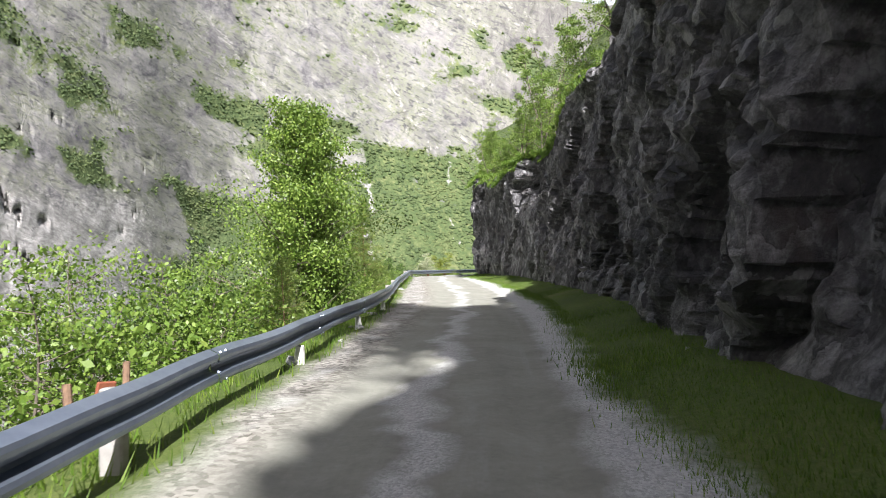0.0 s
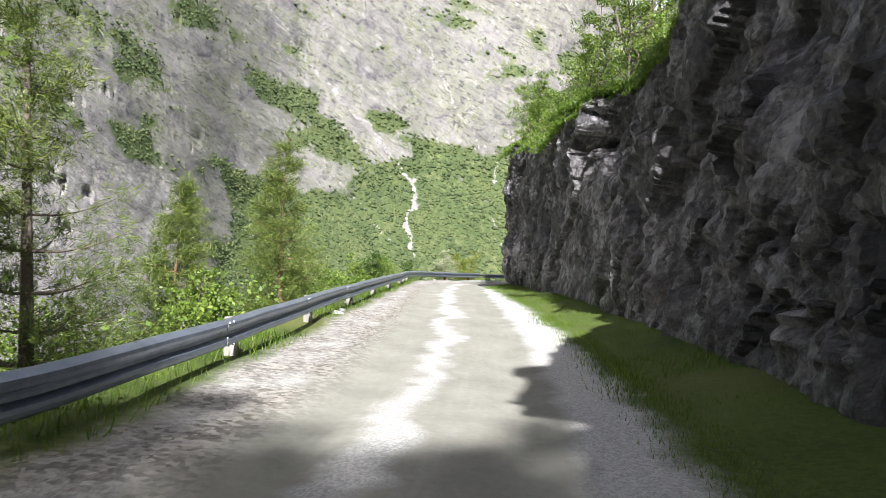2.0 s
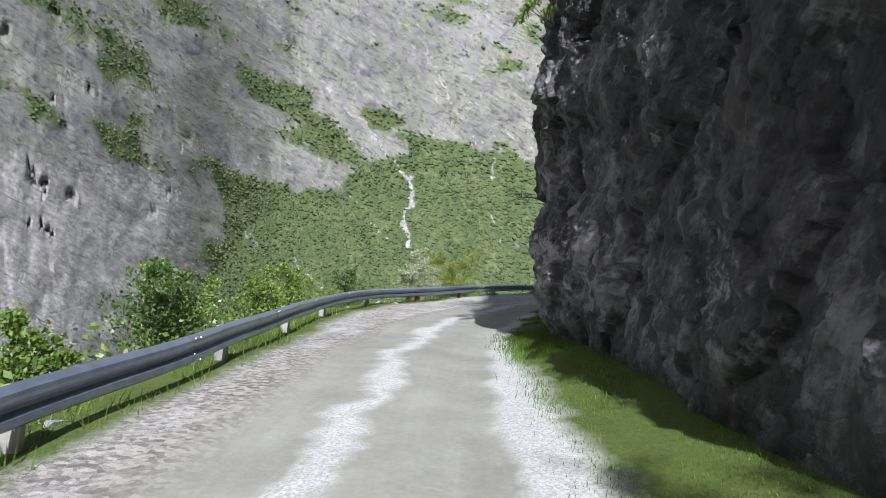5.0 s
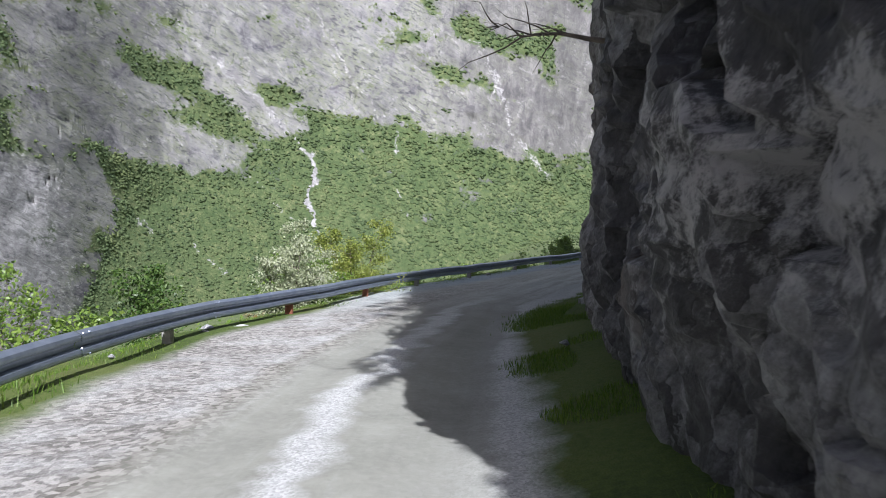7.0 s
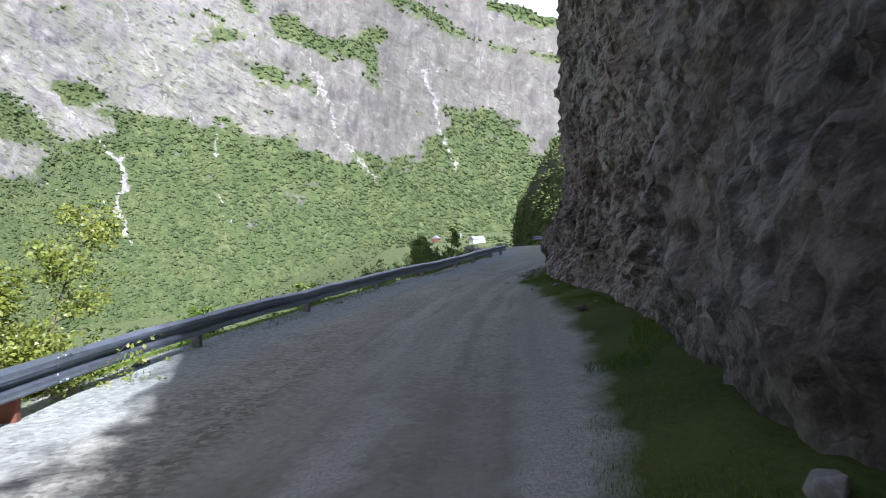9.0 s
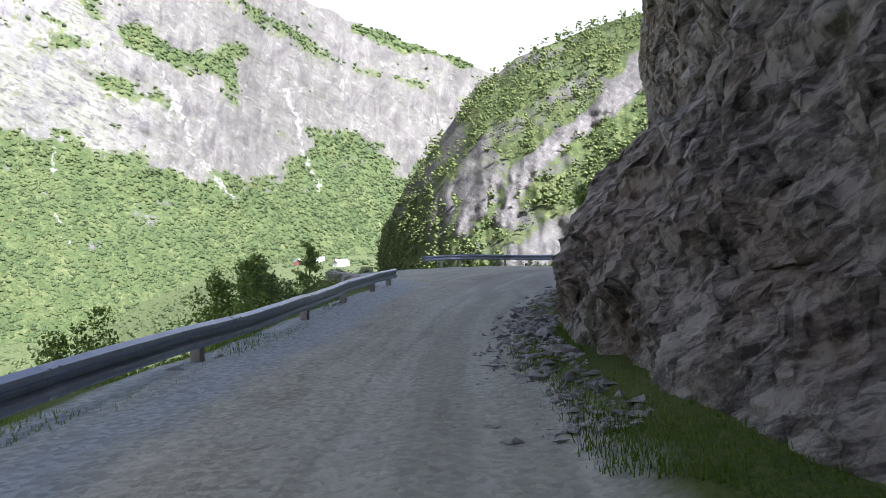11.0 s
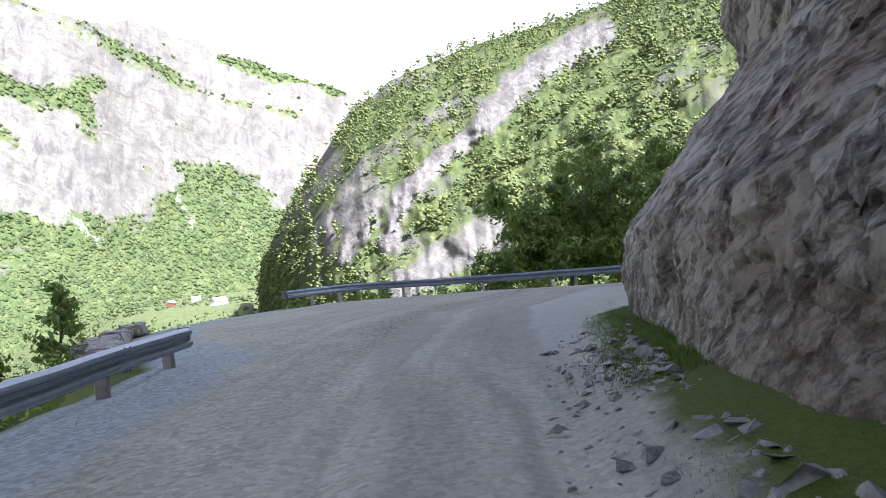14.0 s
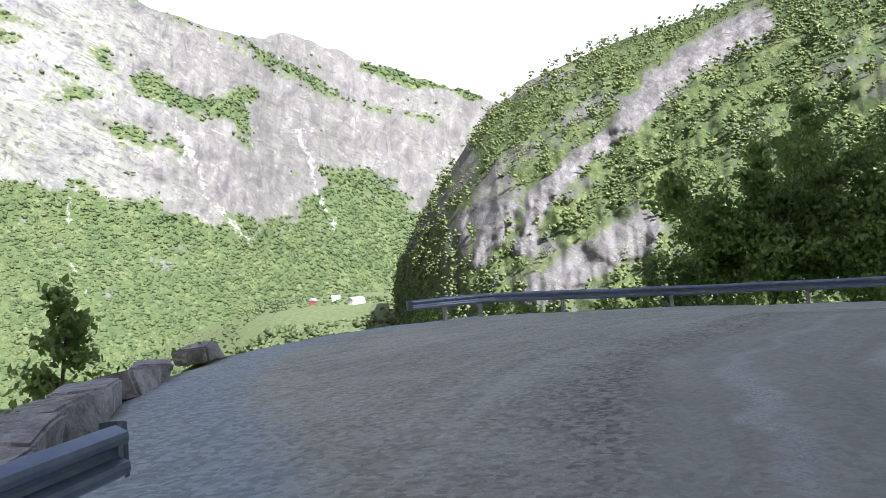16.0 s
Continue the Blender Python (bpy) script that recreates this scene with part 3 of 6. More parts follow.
# cliff foot x, y, crest height, lean
CLIFF_FOOT = [(3.4, -36, 31, 0.003), (3.3, -22, 24, 0.008), (3.2, -14, 20.5, 0.03), (3.05, -7, 17.5, 0.07), (2.9, 0, 14.8, 0.11), (2.9, 7, 12.2, 0.12),
              (3.8, 14, 10, 0.085), (4.35, 20, 8.4, 0.105), (4.35, 27, 7.0, 0.11),
              (4.15, 32, 6.3, 0.06), (3.85, 36, 6.0, 0.06), (3.35, 41, 5.9, 0.04), (3.05, 45, 6.3, 0.02), (2.85, 49, 6.8, 0.02), (3.5, 53, 8.5, 0.02), (4.4, 57.6, 11, 0.0),
              (5.7, 61, 12.5, 0.02), (8.0, 66, 14, 0.04), (9.8, 71, 14, 0.05), (11.1, 75.4, 14, 0.07), (12.5, 78.2, 13.5, 0.12), (14.1, 80.8, 14, 0.08),
              (16.7, 84.0, 12, 0.04), (19.1, 86.6, 10, 0.04), (20.8, 88.3, 8.5, 0.04), (22.2, 89.6, 8.0, 0.04), (23.6, 90.8, 7.5, 0.05), (25.4, 91.0, 6.5, 0.1), (27.2, 89.6, 5.0, 0.3), (30, 86.5, 3.5, 0.4),
              (34, 80.5, 6, 0.4), (42, 73, 9, 0.4)]
FOOT_LINE = [(x, y) for x, y, _, _ in CLIFF_FOOT]
CENTRE = [(-0.5, -30), (-0.4, 0), (0.2, 8), (0.75, 15), (1.0, 22), (0.9, 29), (0.5, 38), (0.35, 45), (0.6, 50), (1.3, 55), (3.0, 62), (6.0, 69), (9.0, 75),
          (12.3, 80.5), (16.0, 86), (20, 91), (25, 96), (30, 98), (36, 95.5), (40, 90), (45, 82)]


def road_z(y):
    return np.interp(y, [-40, 0, 25, 36, 44, 55, 73, 88, 98, 115], [-0.6, -0.05, 0.10, 0.25, 0.27, 0.12, -0.03, 0.06, 0.28, 0.25])


def bearing(x, y):
    return np.degrees(np.arctan2(x - 5.0, y - 60.0))


def floor_z(x, y):
    """Height of the valley floor."""
    rr, bb = np.hypot(x - 6, y - 55), bearing(x, y)
    z = -112 + np.interp(rr, [150, 420, 700, 1100, 2600], [0, 60, 97, 106, 110]) * np.clip((bb - 2) / 12, 0, 1) * (bb < 120)
    return z + 2 * fbm(np.stack([x, y, 0 * x], 1) * 0.01, 4, 4)


# ---- ground ----
def axis(lo, hi, step, far, grow=1.22):
    inner = list(np.arange(lo, hi, step))
    left, right, s = [], [], step
    a, b = lo, hi
    while a > -far or b < far:
        s *= grow
        a, b = a - s, b + s
        left.append(a)
        right.append(b)
    return np.array(left[::-1] + inner + right)


def build_ground():
    gx, gy = axis(-7, 50, 0.31, 4200), axis(-12, 118, 0.31, 4200)
    X, Y = np.meshgrid(gx, gy)
    x, y = X.ravel(), Y.ravel()
    edge, _ = line_dist(x, y, EDGE)
    foot, _ = line_dist(x, y, FOOT_LINE)
    lane, along = line_dist(x, y, CENTRE)
    cliff = -foot
    p = np.stack([x, y, 0 * x], 1)
    z = road_z(y) + 0.03 * fbm(p * 0.5, 3, 3) + 0.006 * fbm(p * 3, 2, 5)
    z = z - 0.05 * np.exp(-(np.abs(lane) - 0.8) ** 2 / 0.05) * (np.abs(lane) < 2)
    z = z + np.clip(1.1 - cliff, 0, 1.1) * 0.22 * (cliff > -3)
    out = np.clip(-edge, 0, None)
    down = np.where(out < 1.0, 0.25 * out, 0.25 + (out - 1.0) * (0.85 + 0.12 * fbm(p * 0.05, 3, 9)))
    floor = floor_z(x, y)
    down = np.where(out > 0.3, down + 0.25 * fbm(p * 0.4, 3, 21) * np.clip(out, 0, 2), down)
    z = np.maximum(z - down, floor)
    z = z - 0.05 * np.clip(x - 30, 0, 25) * (y > 60) * (out < 6)
    z = np.where(cliff < -1.5, road_z(y) - 1.0, z)
    loose = np.clip((y - 84) / 12, 0, 1) * 0.3 + np.clip((-cliff + 1.8) / 1.0, 0, 1)
    me = raw_mesh("ground", np.stack([x, y, z], 1), grid_quads(len(gy), len(gx)), GROUND, True,
                  {"lane": lane, "edge": edge, "cliff": cliff, "loose": loose, "along": along, "rut": lane + np.interp(y, [78, 83, 88, 92, 96, 100], [0.1, 0.3, 0.0, 0.7, 1.2, 1.9]), "verge": np.interp(y, [40, 46, 60, 66], [0.85, 1.0, 0.95, 0.1]), "sward": np.interp(y, [5, 20, 36, 46, 52, 60, 70, 78, 84, 89], [1.4, 1.7, 1.65, 1.2, 1.1, 1.45, 0.9, 0.7, 0.8, 0.75]), "worn": np.clip((y - 60) / 12, 0, 1) * (1 - 0.75 * np.clip((x - 18.5) / 3, 0, 1) * np.clip((2.6 - np.abs(lane)) / 0.8, 0, 1))})
    tagged(new("ground", me), "grey gravel mountain road with packed wheel tracks and grassy verges", "ground", kind="structure")


build_ground()


# ---- cliff beside the road ----
STEP = 0.09
FOOT = smooth_line(CLIFF_FOOT, STEP / 2)
FOOT = FOOT[((FOOT[:, 1] > 71) & (FOOT[:, 1] < 88.5) & (FOOT[:, 0] < 22)) | (np.arange(len(FOOT)) % 2 == 0)]


def joint_set(p, n1, n2, f1, f2, seed):
    """Steps along one family of parallel joints, varying slowly along them, and the distance to the nearest joint."""
    def h(i, j, k):
        return lattice(i.astype(np.int64) + 50000, j.astype(np.int64) + 50000, 0 * i.astype(np.int64), seed + k)
    a = p @ (np.array(n1) / np.linalg.norm(n1)) * f1 + 0.35 * vnoise(p * 0.7 * f2, seed + 9)
    i = np.floor(a)
    b = p @ (np.array(n2) / np.linalg.norm(n2)) * f2 + 7 * h(i, 0 * i, 0) + 0.8 * vnoise(p * 0.8 * f1, seed + 8)
    j = np.floor(b)
    fa, fb = a - i, b - j
    w = fb * fb * (3 - 2 * fb)
    val = h(i, j, 1) * (1 - w) + h(i, j + 1, 1) * w
    tip = h(i, j, 2) * (1 - w) + h(i, j + 1, 2) * w
    return 2.4 * val - 1.2 + (tip - 0.5) * (fa - 0.5) * 2.4, np.minimum(fa, 1 - fa) / f1


def build_cliff():
    n = len(FOOT)
    tang = np.gradient(FOOT[:, :2], axis=0)
    tang = np.stack([np.convolve(np.pad(tang[:, i], 23, "edge"), np.ones(47) / 47, "valid") for i in (0, 1)], 1)
    tang /= np.linalg.norm(tang, axis=1)[:, None]
    right = np.stack([tang[:, 1], -tang[:, 0]], 1)
    rows = 128
    v = np.linspace(0, 1, rows) ** 1.75
    h = -0.5 + v[None, :] * (FOOT[:, 2:3] + 0.5)
    shelf = np.clip((FOOT[:, 1:2] - 75.5) / 4.5, 0, 1)
    end = np.clip((FOOT[:, 1:2] - 80) / 5, 0, 1)
    rise = np.clip((h - 1.45 - 0.25 * fbm(np.repeat(FOOT[:, None, :3] * 0.5, rows, 1).reshape(-1, 3), 2, 95).reshape(n, rows)) / (1.3 + 0.8 * end), 0, 1)
    lean = FOOT[:, 3:4] * h + (1.3 + 0.55 * end) * shelf * rise - 0.14 * shelf * np.clip(h - 3.4, 0, 2.5) - 0.04 * shelf * np.exp(-((h - 1.1) / 0.6) ** 2)
    base = np.stack([FOOT[:, 0:1] + right[:, 0:1] * lean, FOOT[:, 1:2] + right[:, 1:2] * lean, road_z(FOOT[:, 1])[:, None] + h], -1).reshape(-1, 3)
    r3 = np.repeat(np.concatenate([right, np.zeros((n, 1))], 1), rows, 0)
    hh, y = h.ravel(), base[:, 1]
    warp = np.stack([fbm(base * 0.55 + k, 3, 35 + k) for k in (0, 7, 13)], 1)
    q = base + 0.28 * warp + 0.05 * np.stack([vnoise(base * 3.1 + k, 45 + k) for k in (0, 5, 9)], 1)
    big = fbm(base * 0.2, 3, 31)
    fine = fbm(base * 2.6, 4, 71)
    # joints lean back along the wall, then stand upright at the corner, then lie as tilted beds at the far end
    upright = np.exp(-((y - 53) / 9) ** 2)
    beds = np.interp(y + 3 * big, [60, 70, 82, 88], [0, 1, 1, 0.35])
    slant = (1 - upright) * (1 - beds)
    lump = fbm(base * np.array([1.1, 1.1, 0.8]) + 0.4 * warp, 4, 75, 0.55, True)
    off = 0.34 * big + 0.05 * fine - 0.09 * lump
    for w, n1, n2, scale in ((slant, (0.35, 0.86, 0.45), (0.25, -0.55, 0.8), 1.0), (upright, (0.3, 0.95, 0.06), (0.3, -0.25, 0.9), 1.0), (beds, (0.33, 0.46, 0.82), (0.5, 0.8, -0.5), 0.4)):
        on = w > 0.02
        part_off = np.zeros(len(base))
        for f1, f2, amp, groove, seed in ((0.42, 0.16, 0.28, 0.14, 41), (1.15, 0.33, 0.10, 0.05, 51), (2.9, 0.8, 0.02, 0.01, 61)):
            if scale < 1 and seed > 41:
                continue
            if scale < 1:
                f1, f2, amp, groove = f1 * 2.3, f2 * 1.5, amp * scale, groove * 0.4
            val, edge = joint_set(q[on], n1, n2, f1, f2, seed)
            part_off[on] += amp * val + groove * np.exp(-edge / (0.05 / f1 + 0.015)) * np.clip(0.6 + fine[on], 0, 1)
        off += w * part_off
    outer = np.interp(y + 3 * big, [51, 61, 72, 82], [0, 0.4, 0.9, 1])
    # thin plates that break off in steps along the beds
    bed = 0.33 * q[:, 0] + 0.46 * q[:, 1] + 0.82 * q[:, 2]
    for freq, amp in ((2.4, 0.08), (5.6, 0.05), (10.5, 0.025)):
        ly = np.floor(bed * freq).astype(np.int64) + 5000
        cell = np.floor(y * 0.4 * freq + 3 * lattice(ly, ly * 0, ly * 0, 91)).astype(np.int64) + 5000
        jut = lattice(ly, cell, ly * 0, 93) * 2 - 1
        off += beds * amp * (jut + 0.5 * (bed * freq - ly + 5000) - 0.25)
    on = beds > 0.02
    turned = np.stack([0.94 * q[:, 0] - 0.33 * bed, 0.87 * q[:, 1] - 0.46 * q[:, 2], bed], 1)
    for cells, amp, gap in (((0.9, 0.9, 2.4), 0.10, 0.09), ((2.4, 2.4, 6.5), 0.06, 0.05), ((5.5, 5.5, 13.0), 0.045, 0.04)):
        chunk, rim = blocks(turned[on] * np.array(cells) + 0.15 * warp[on], 43)
        off[on] += beds[on] * (amp * chunk + gap * np.exp(-rim / 0.07))
    on = y < 42
    steep = np.stack([q[:, 0], 0.86 * q[:, 1] + 0.5 * q[:, 2], 0.86 * q[:, 2] - 0.5 * q[:, 1]], 1)
    for cells, amp, gap in (((0.8, 1.1, 0.5), 0.16, 0.12), ((2.2, 2.6, 1.2), 0.07, 0.05)):
        chunk, rim = blocks(steep[on] * np.array(cells) + 0.2 * warp[on], 49)
        off[on] += (amp * chunk + gap * np.exp(-rim / 0.05)) * (1 if cells[0] < 1 else np.clip(1.4 - hh[on] / 8, 0.2, 1))
    # deep broken overhang above the pale band at the corner
    b1, _ = blocks(base * np.array([0.55, 0.55, 0.45]) + 0.2 * warp, 41)
    off += 0.24 * b1 * np.exp(-((y - 47) / 6) ** 2) * np.clip((hh - 2.2) / 0.8, 0, 1)
    off += 0.18 * np.exp(-((y - 47.5) / 4) ** 2) * np.exp(-((hh - 2.75 - 0.2 * fine) / 0.35) ** 2)
    # the wall steps back above a ledge before the brow
    off += 0.8 * np.clip((hh - 3.7 - 0.5 * fine) / 0.3, 0, 1) * np.clip((35.1 + 0.4 * fine - y) / 0.3, 0, 1) * np.clip((y - 27) / 4, 0, 1)
    calm = np.clip(1.4 - hh / 8, 0.2, 1)
    off += calm * (0.045 * vnoise(base * 4.3, 83) + 0.03 * vnoise(base * 8.1, 84))
    off += 0.27 * np.exp(-((y - 82.8) / 3.2) ** 2) * np.clip(hh / 0.9, 0, 1)
    # worn smooth nose at the outer end
    nose = np.clip((y - 84) / 3, 0, 1)
    off *= 1 - 0.55 * np.exp(-((y - 36) / 6) ** 2) * np.clip((4.5 - hh) / 1.5, 0, 1)
    off *= 1 - 0.35 * nose
    soft = off.reshape(n, rows)
    soft = sum(np.pad(soft, ((4, 4), (0, 0)), "edge")[i:i + n] for i in range(9)) / 9
    soft = sum(np.pad(soft, ((0, 0), (2, 2)), "edge")[:, i:i + rows] for i in range(5)) / 5
    broken = np.interp(y, [66, 71, 86, 89], [0, 1, 1, 0.6])
    off += broken * (soft.ravel() - off) * 0.85
    grow = np.clip((hh + 0.4) / 1.4, 0.3, 1)
    verts = base + r3 * (off * grow)[:, None]
    chips = np.stack([0.10 * fbm(verts * np.array([2.6, 2.6, 4.2]) + k, 5, 97 + k, 0.68, True) for k in (0, 11, 23)], 1)
    chips[:, 2] *= 0.6
    verts += (broken * grow * (1 - 0.45 * nose) * 0.8)[:, None] * chips
    quartz = np.exp(-((y - 47.5) / 3.6) ** 2) * np.exp(-((hh - 1.65 + 0.25 * fine) / 0.5) ** 2) + 0.6 * np.exp(-((y - 40.5) / 1.0) ** 2 - ((hh - 1.3) / 0.5) ** 2)
    on = np.abs(y - 48) < 12
    chunk, rim = blocks(q[on] * np.array([1.6, 1.6, 1.3]), 47)
    verts[on] += r3[on] * ((0.13 * chunk + 0.08 * np.exp(-rim / 0.06)) * np.exp(-((y[on] - 48) / 7) ** 2) * grow[on])[:, None]
    me = raw_mesh("cliff", verts, grid_quads(n, rows), CLIFF, True, {"outer": outer, "quartz": quartz})
    # broken faces stay sharp, the worn wall is rounder
    mid_y = FOOT[:-1, 1].repeat(rows - 1)
    me.polygons.foreach_set("use_smooth", (mid_y > 84).astype(bool))
    tagged(new("cliff", me), "dark fractured rock cliff rising from the roadside", "cliff", kind="structure")
    return verts.reshape(n, rows, 3)[:, -1], right


CREST, CREST_RIGHT = build_cliff()


def hill_rise(d, y):
    low = np.interp(d, [0, 4, 12, 40, 100, 600], [0, 0.7, 6, 36, 75, 110])
    steep = np.interp(d, [0, 4, 12, 30, 80, 600], [0, 6.5, 21, 50, 100, 160])
    w = np.clip((y - 56) / 16, 0, 1)
    return low * (1 - w) + steep * w


def build_hillside():
    step = CREST[::10]
    rt = CREST_RIGHT[::10]
    d = np.concatenate([np.arange(0, 12, 0.6), np.geomspace(12, 600, 34)])
    ang = np.arctan2(rt[:, 1], rt[:, 0])
    far = np.linspace(ang.max() * 0 + 0.35, -0.85, len(step))
    w = np.clip(d / 60, 0, 1)[None, :, None]
    fan = np.stack([np.cos(far), np.sin(far)], 1)[:, None, :]
    dirs = rt[:, None, :] * (1 - w) + fan * w
    xy = step[:, None, :2] + dirs * d[None, :, None]
    z = step[:, None, 2] + hill_rise(d[None, :], step[:, None, 1])
    p = np.concatenate([xy, z[..., None]], -1).reshape(-1, 3)
    dd = np.tile(d, len(step))
    p[:, 2] += fbm(p * 0.12, 4, 15) * np.clip(dd * 0.12, 0, 6)
    p[:, 2] -= 0.06 * (dd < 0.1)
    cover = 0.75 + 0.5 * fbm(p * 0.05, 3, 17)
    me = raw_mesh("hillside", p, grid_quads(len(step), len(d)), SLOPE, True, {"cover": cover, "wash": np.zeros(len(p)), "ribs": np.zeros(len(p)), "lat": p[:, 1] * 3, "up": p[:, 2] * 3})
    slope = p.reshape(len(step), len(d), 3)
    near = ((step[:, 1] > 79)[:, None] & (d < 14)[None, :]) * 1.0
    tagged(new("hillside", me), "steep grassy hillside above the roadside cliff", "hillside", kind="structure")
    return slope, near


SHRUB_SLOPE, SHRUB_NEAR = build_hillside()

# ---- far mountain wall across the valley ----
FAR_R = ([-180, -120, -80, -45, -36, -27, -18, -8, 2, 12, 20, 28, 36, 60], [700, 520, 420, 400, 430, 560, 800, 950, 1060, 1250, 1600, 2000, 2300, 2600])
# heights left of bearing 4 are unseen, raised to cut skylight on the road
FAR_E = ([-180, -60, -25, -12, 0, 4.1, 11.4, 14, 16.4, 19, 22.6, 28.8, 32.3, 40, 60], [32, 40, 40, 35, 27, 22.2, 20, 19.6, 19.8, 19.1, 18.1, 15.7, 13.9, 11, 9])
WOOD_LINE = ([-60, -30, -24, -22.4, -21, -20.4, -21.2, -17, -13, -8.6, -6, -4.5, -1.3, 0.4, 2.3, 4.1, 7.2, 10.0, 13.3, 15, 17.4, 18.3, 21.3, 23.7, 26, 32, 60],
             [-14, -12, -8, -4.2, -1, 1.7, 3.6, 4.9, 5.2, 6.8, 7.4, 8.6, 7.0, 9.2, 8.1, 6.5, 5.6, 6.1, 4.4, 8.0, 7.0, 9.0, 9.1, 7.3, 6.6, 6, 5])
WOOD_LINE = tuple(zip(*sorted(zip(*WOOD_LINE))))
ORIGIN = np.array([6.0, 55.0, 1.4])


FINE_B = np.arange(-180, 62, 0.5)
FINE_R = np.convolve(np.pad(np.interp(FINE_B, *FAR_R), 14, "edge"), np.hanning(29) / np.hanning(29).sum(), "valid")
FINE_W = np.convolve(np.pad(np.interp(FINE_B, *WOOD_LINE), 5, "edge"), np.hanning(11) / np.hanning(11).sum(), "valid")


def far_point(b, e):
    """A point of the far wall at a bearing and an elevation, before its relief."""
    r0 = np.interp(b, FINE_B, FINE_R)
    lo = math.tan(radians(-16))
    te = np.tan(np.radians(e))
    foot = np.tan(np.radians(np.interp(b, FINE_B, FINE_W) - 1.5))
    foot = np.maximum(foot, lo + 0.02)
    # wood-clad foot at 38 degrees, bare wall at 58
    low = r0 * (1 - lo / math.tan(radians(38))) / (1 - np.minimum(te, foot) / math.tan(radians(38)))
    zk = low * np.minimum(te, foot)
    r = np.where(te > foot, (low - zk / math.tan(radians(58))) / (1 - te / math.tan(radians(58))), low)
    rb = np.radians(b)
    return np.stack([ORIGIN[0] + r * np.sin(rb), ORIGIN[1] + r * np.cos(rb), ORIGIN[2] + r * te], -1), r


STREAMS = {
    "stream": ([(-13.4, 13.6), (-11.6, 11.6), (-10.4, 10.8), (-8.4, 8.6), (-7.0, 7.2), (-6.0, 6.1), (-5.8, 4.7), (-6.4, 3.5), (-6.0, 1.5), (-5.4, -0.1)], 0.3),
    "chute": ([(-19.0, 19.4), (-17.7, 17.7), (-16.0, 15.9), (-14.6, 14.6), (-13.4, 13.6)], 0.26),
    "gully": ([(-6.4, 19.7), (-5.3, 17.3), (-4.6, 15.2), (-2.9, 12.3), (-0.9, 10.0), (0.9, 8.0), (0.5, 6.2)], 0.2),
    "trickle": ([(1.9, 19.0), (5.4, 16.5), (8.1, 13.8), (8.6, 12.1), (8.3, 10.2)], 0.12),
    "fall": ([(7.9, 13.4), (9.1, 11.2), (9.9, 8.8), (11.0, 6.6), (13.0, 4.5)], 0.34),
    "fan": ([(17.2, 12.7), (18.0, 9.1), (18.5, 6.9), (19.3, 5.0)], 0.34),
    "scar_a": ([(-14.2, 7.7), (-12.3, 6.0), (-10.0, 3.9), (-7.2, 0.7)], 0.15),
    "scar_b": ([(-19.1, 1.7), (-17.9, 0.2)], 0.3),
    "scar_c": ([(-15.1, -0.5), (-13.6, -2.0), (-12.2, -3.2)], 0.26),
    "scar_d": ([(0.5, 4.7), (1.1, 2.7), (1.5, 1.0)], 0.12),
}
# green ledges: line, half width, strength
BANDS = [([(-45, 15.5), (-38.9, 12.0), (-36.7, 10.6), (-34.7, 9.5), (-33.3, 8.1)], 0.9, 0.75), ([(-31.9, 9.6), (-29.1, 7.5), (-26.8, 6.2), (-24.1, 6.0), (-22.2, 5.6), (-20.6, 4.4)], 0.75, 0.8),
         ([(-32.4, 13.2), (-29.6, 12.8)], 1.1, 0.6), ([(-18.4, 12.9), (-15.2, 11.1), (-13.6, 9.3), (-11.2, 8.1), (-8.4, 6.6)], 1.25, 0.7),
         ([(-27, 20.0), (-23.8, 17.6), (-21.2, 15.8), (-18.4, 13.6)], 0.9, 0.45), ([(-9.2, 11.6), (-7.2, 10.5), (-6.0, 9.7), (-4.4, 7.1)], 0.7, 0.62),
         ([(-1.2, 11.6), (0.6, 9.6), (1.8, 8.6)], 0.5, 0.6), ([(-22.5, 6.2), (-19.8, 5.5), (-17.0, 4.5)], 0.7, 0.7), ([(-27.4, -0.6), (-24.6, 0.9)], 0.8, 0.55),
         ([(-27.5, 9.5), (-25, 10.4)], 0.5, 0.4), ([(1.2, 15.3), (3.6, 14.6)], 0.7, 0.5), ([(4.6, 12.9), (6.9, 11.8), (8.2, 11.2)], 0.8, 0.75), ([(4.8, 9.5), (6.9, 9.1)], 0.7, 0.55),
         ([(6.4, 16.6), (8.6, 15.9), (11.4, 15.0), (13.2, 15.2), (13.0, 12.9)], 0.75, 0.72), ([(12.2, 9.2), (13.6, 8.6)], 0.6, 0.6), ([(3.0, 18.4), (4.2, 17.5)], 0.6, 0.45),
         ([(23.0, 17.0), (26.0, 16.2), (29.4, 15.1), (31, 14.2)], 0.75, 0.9)]
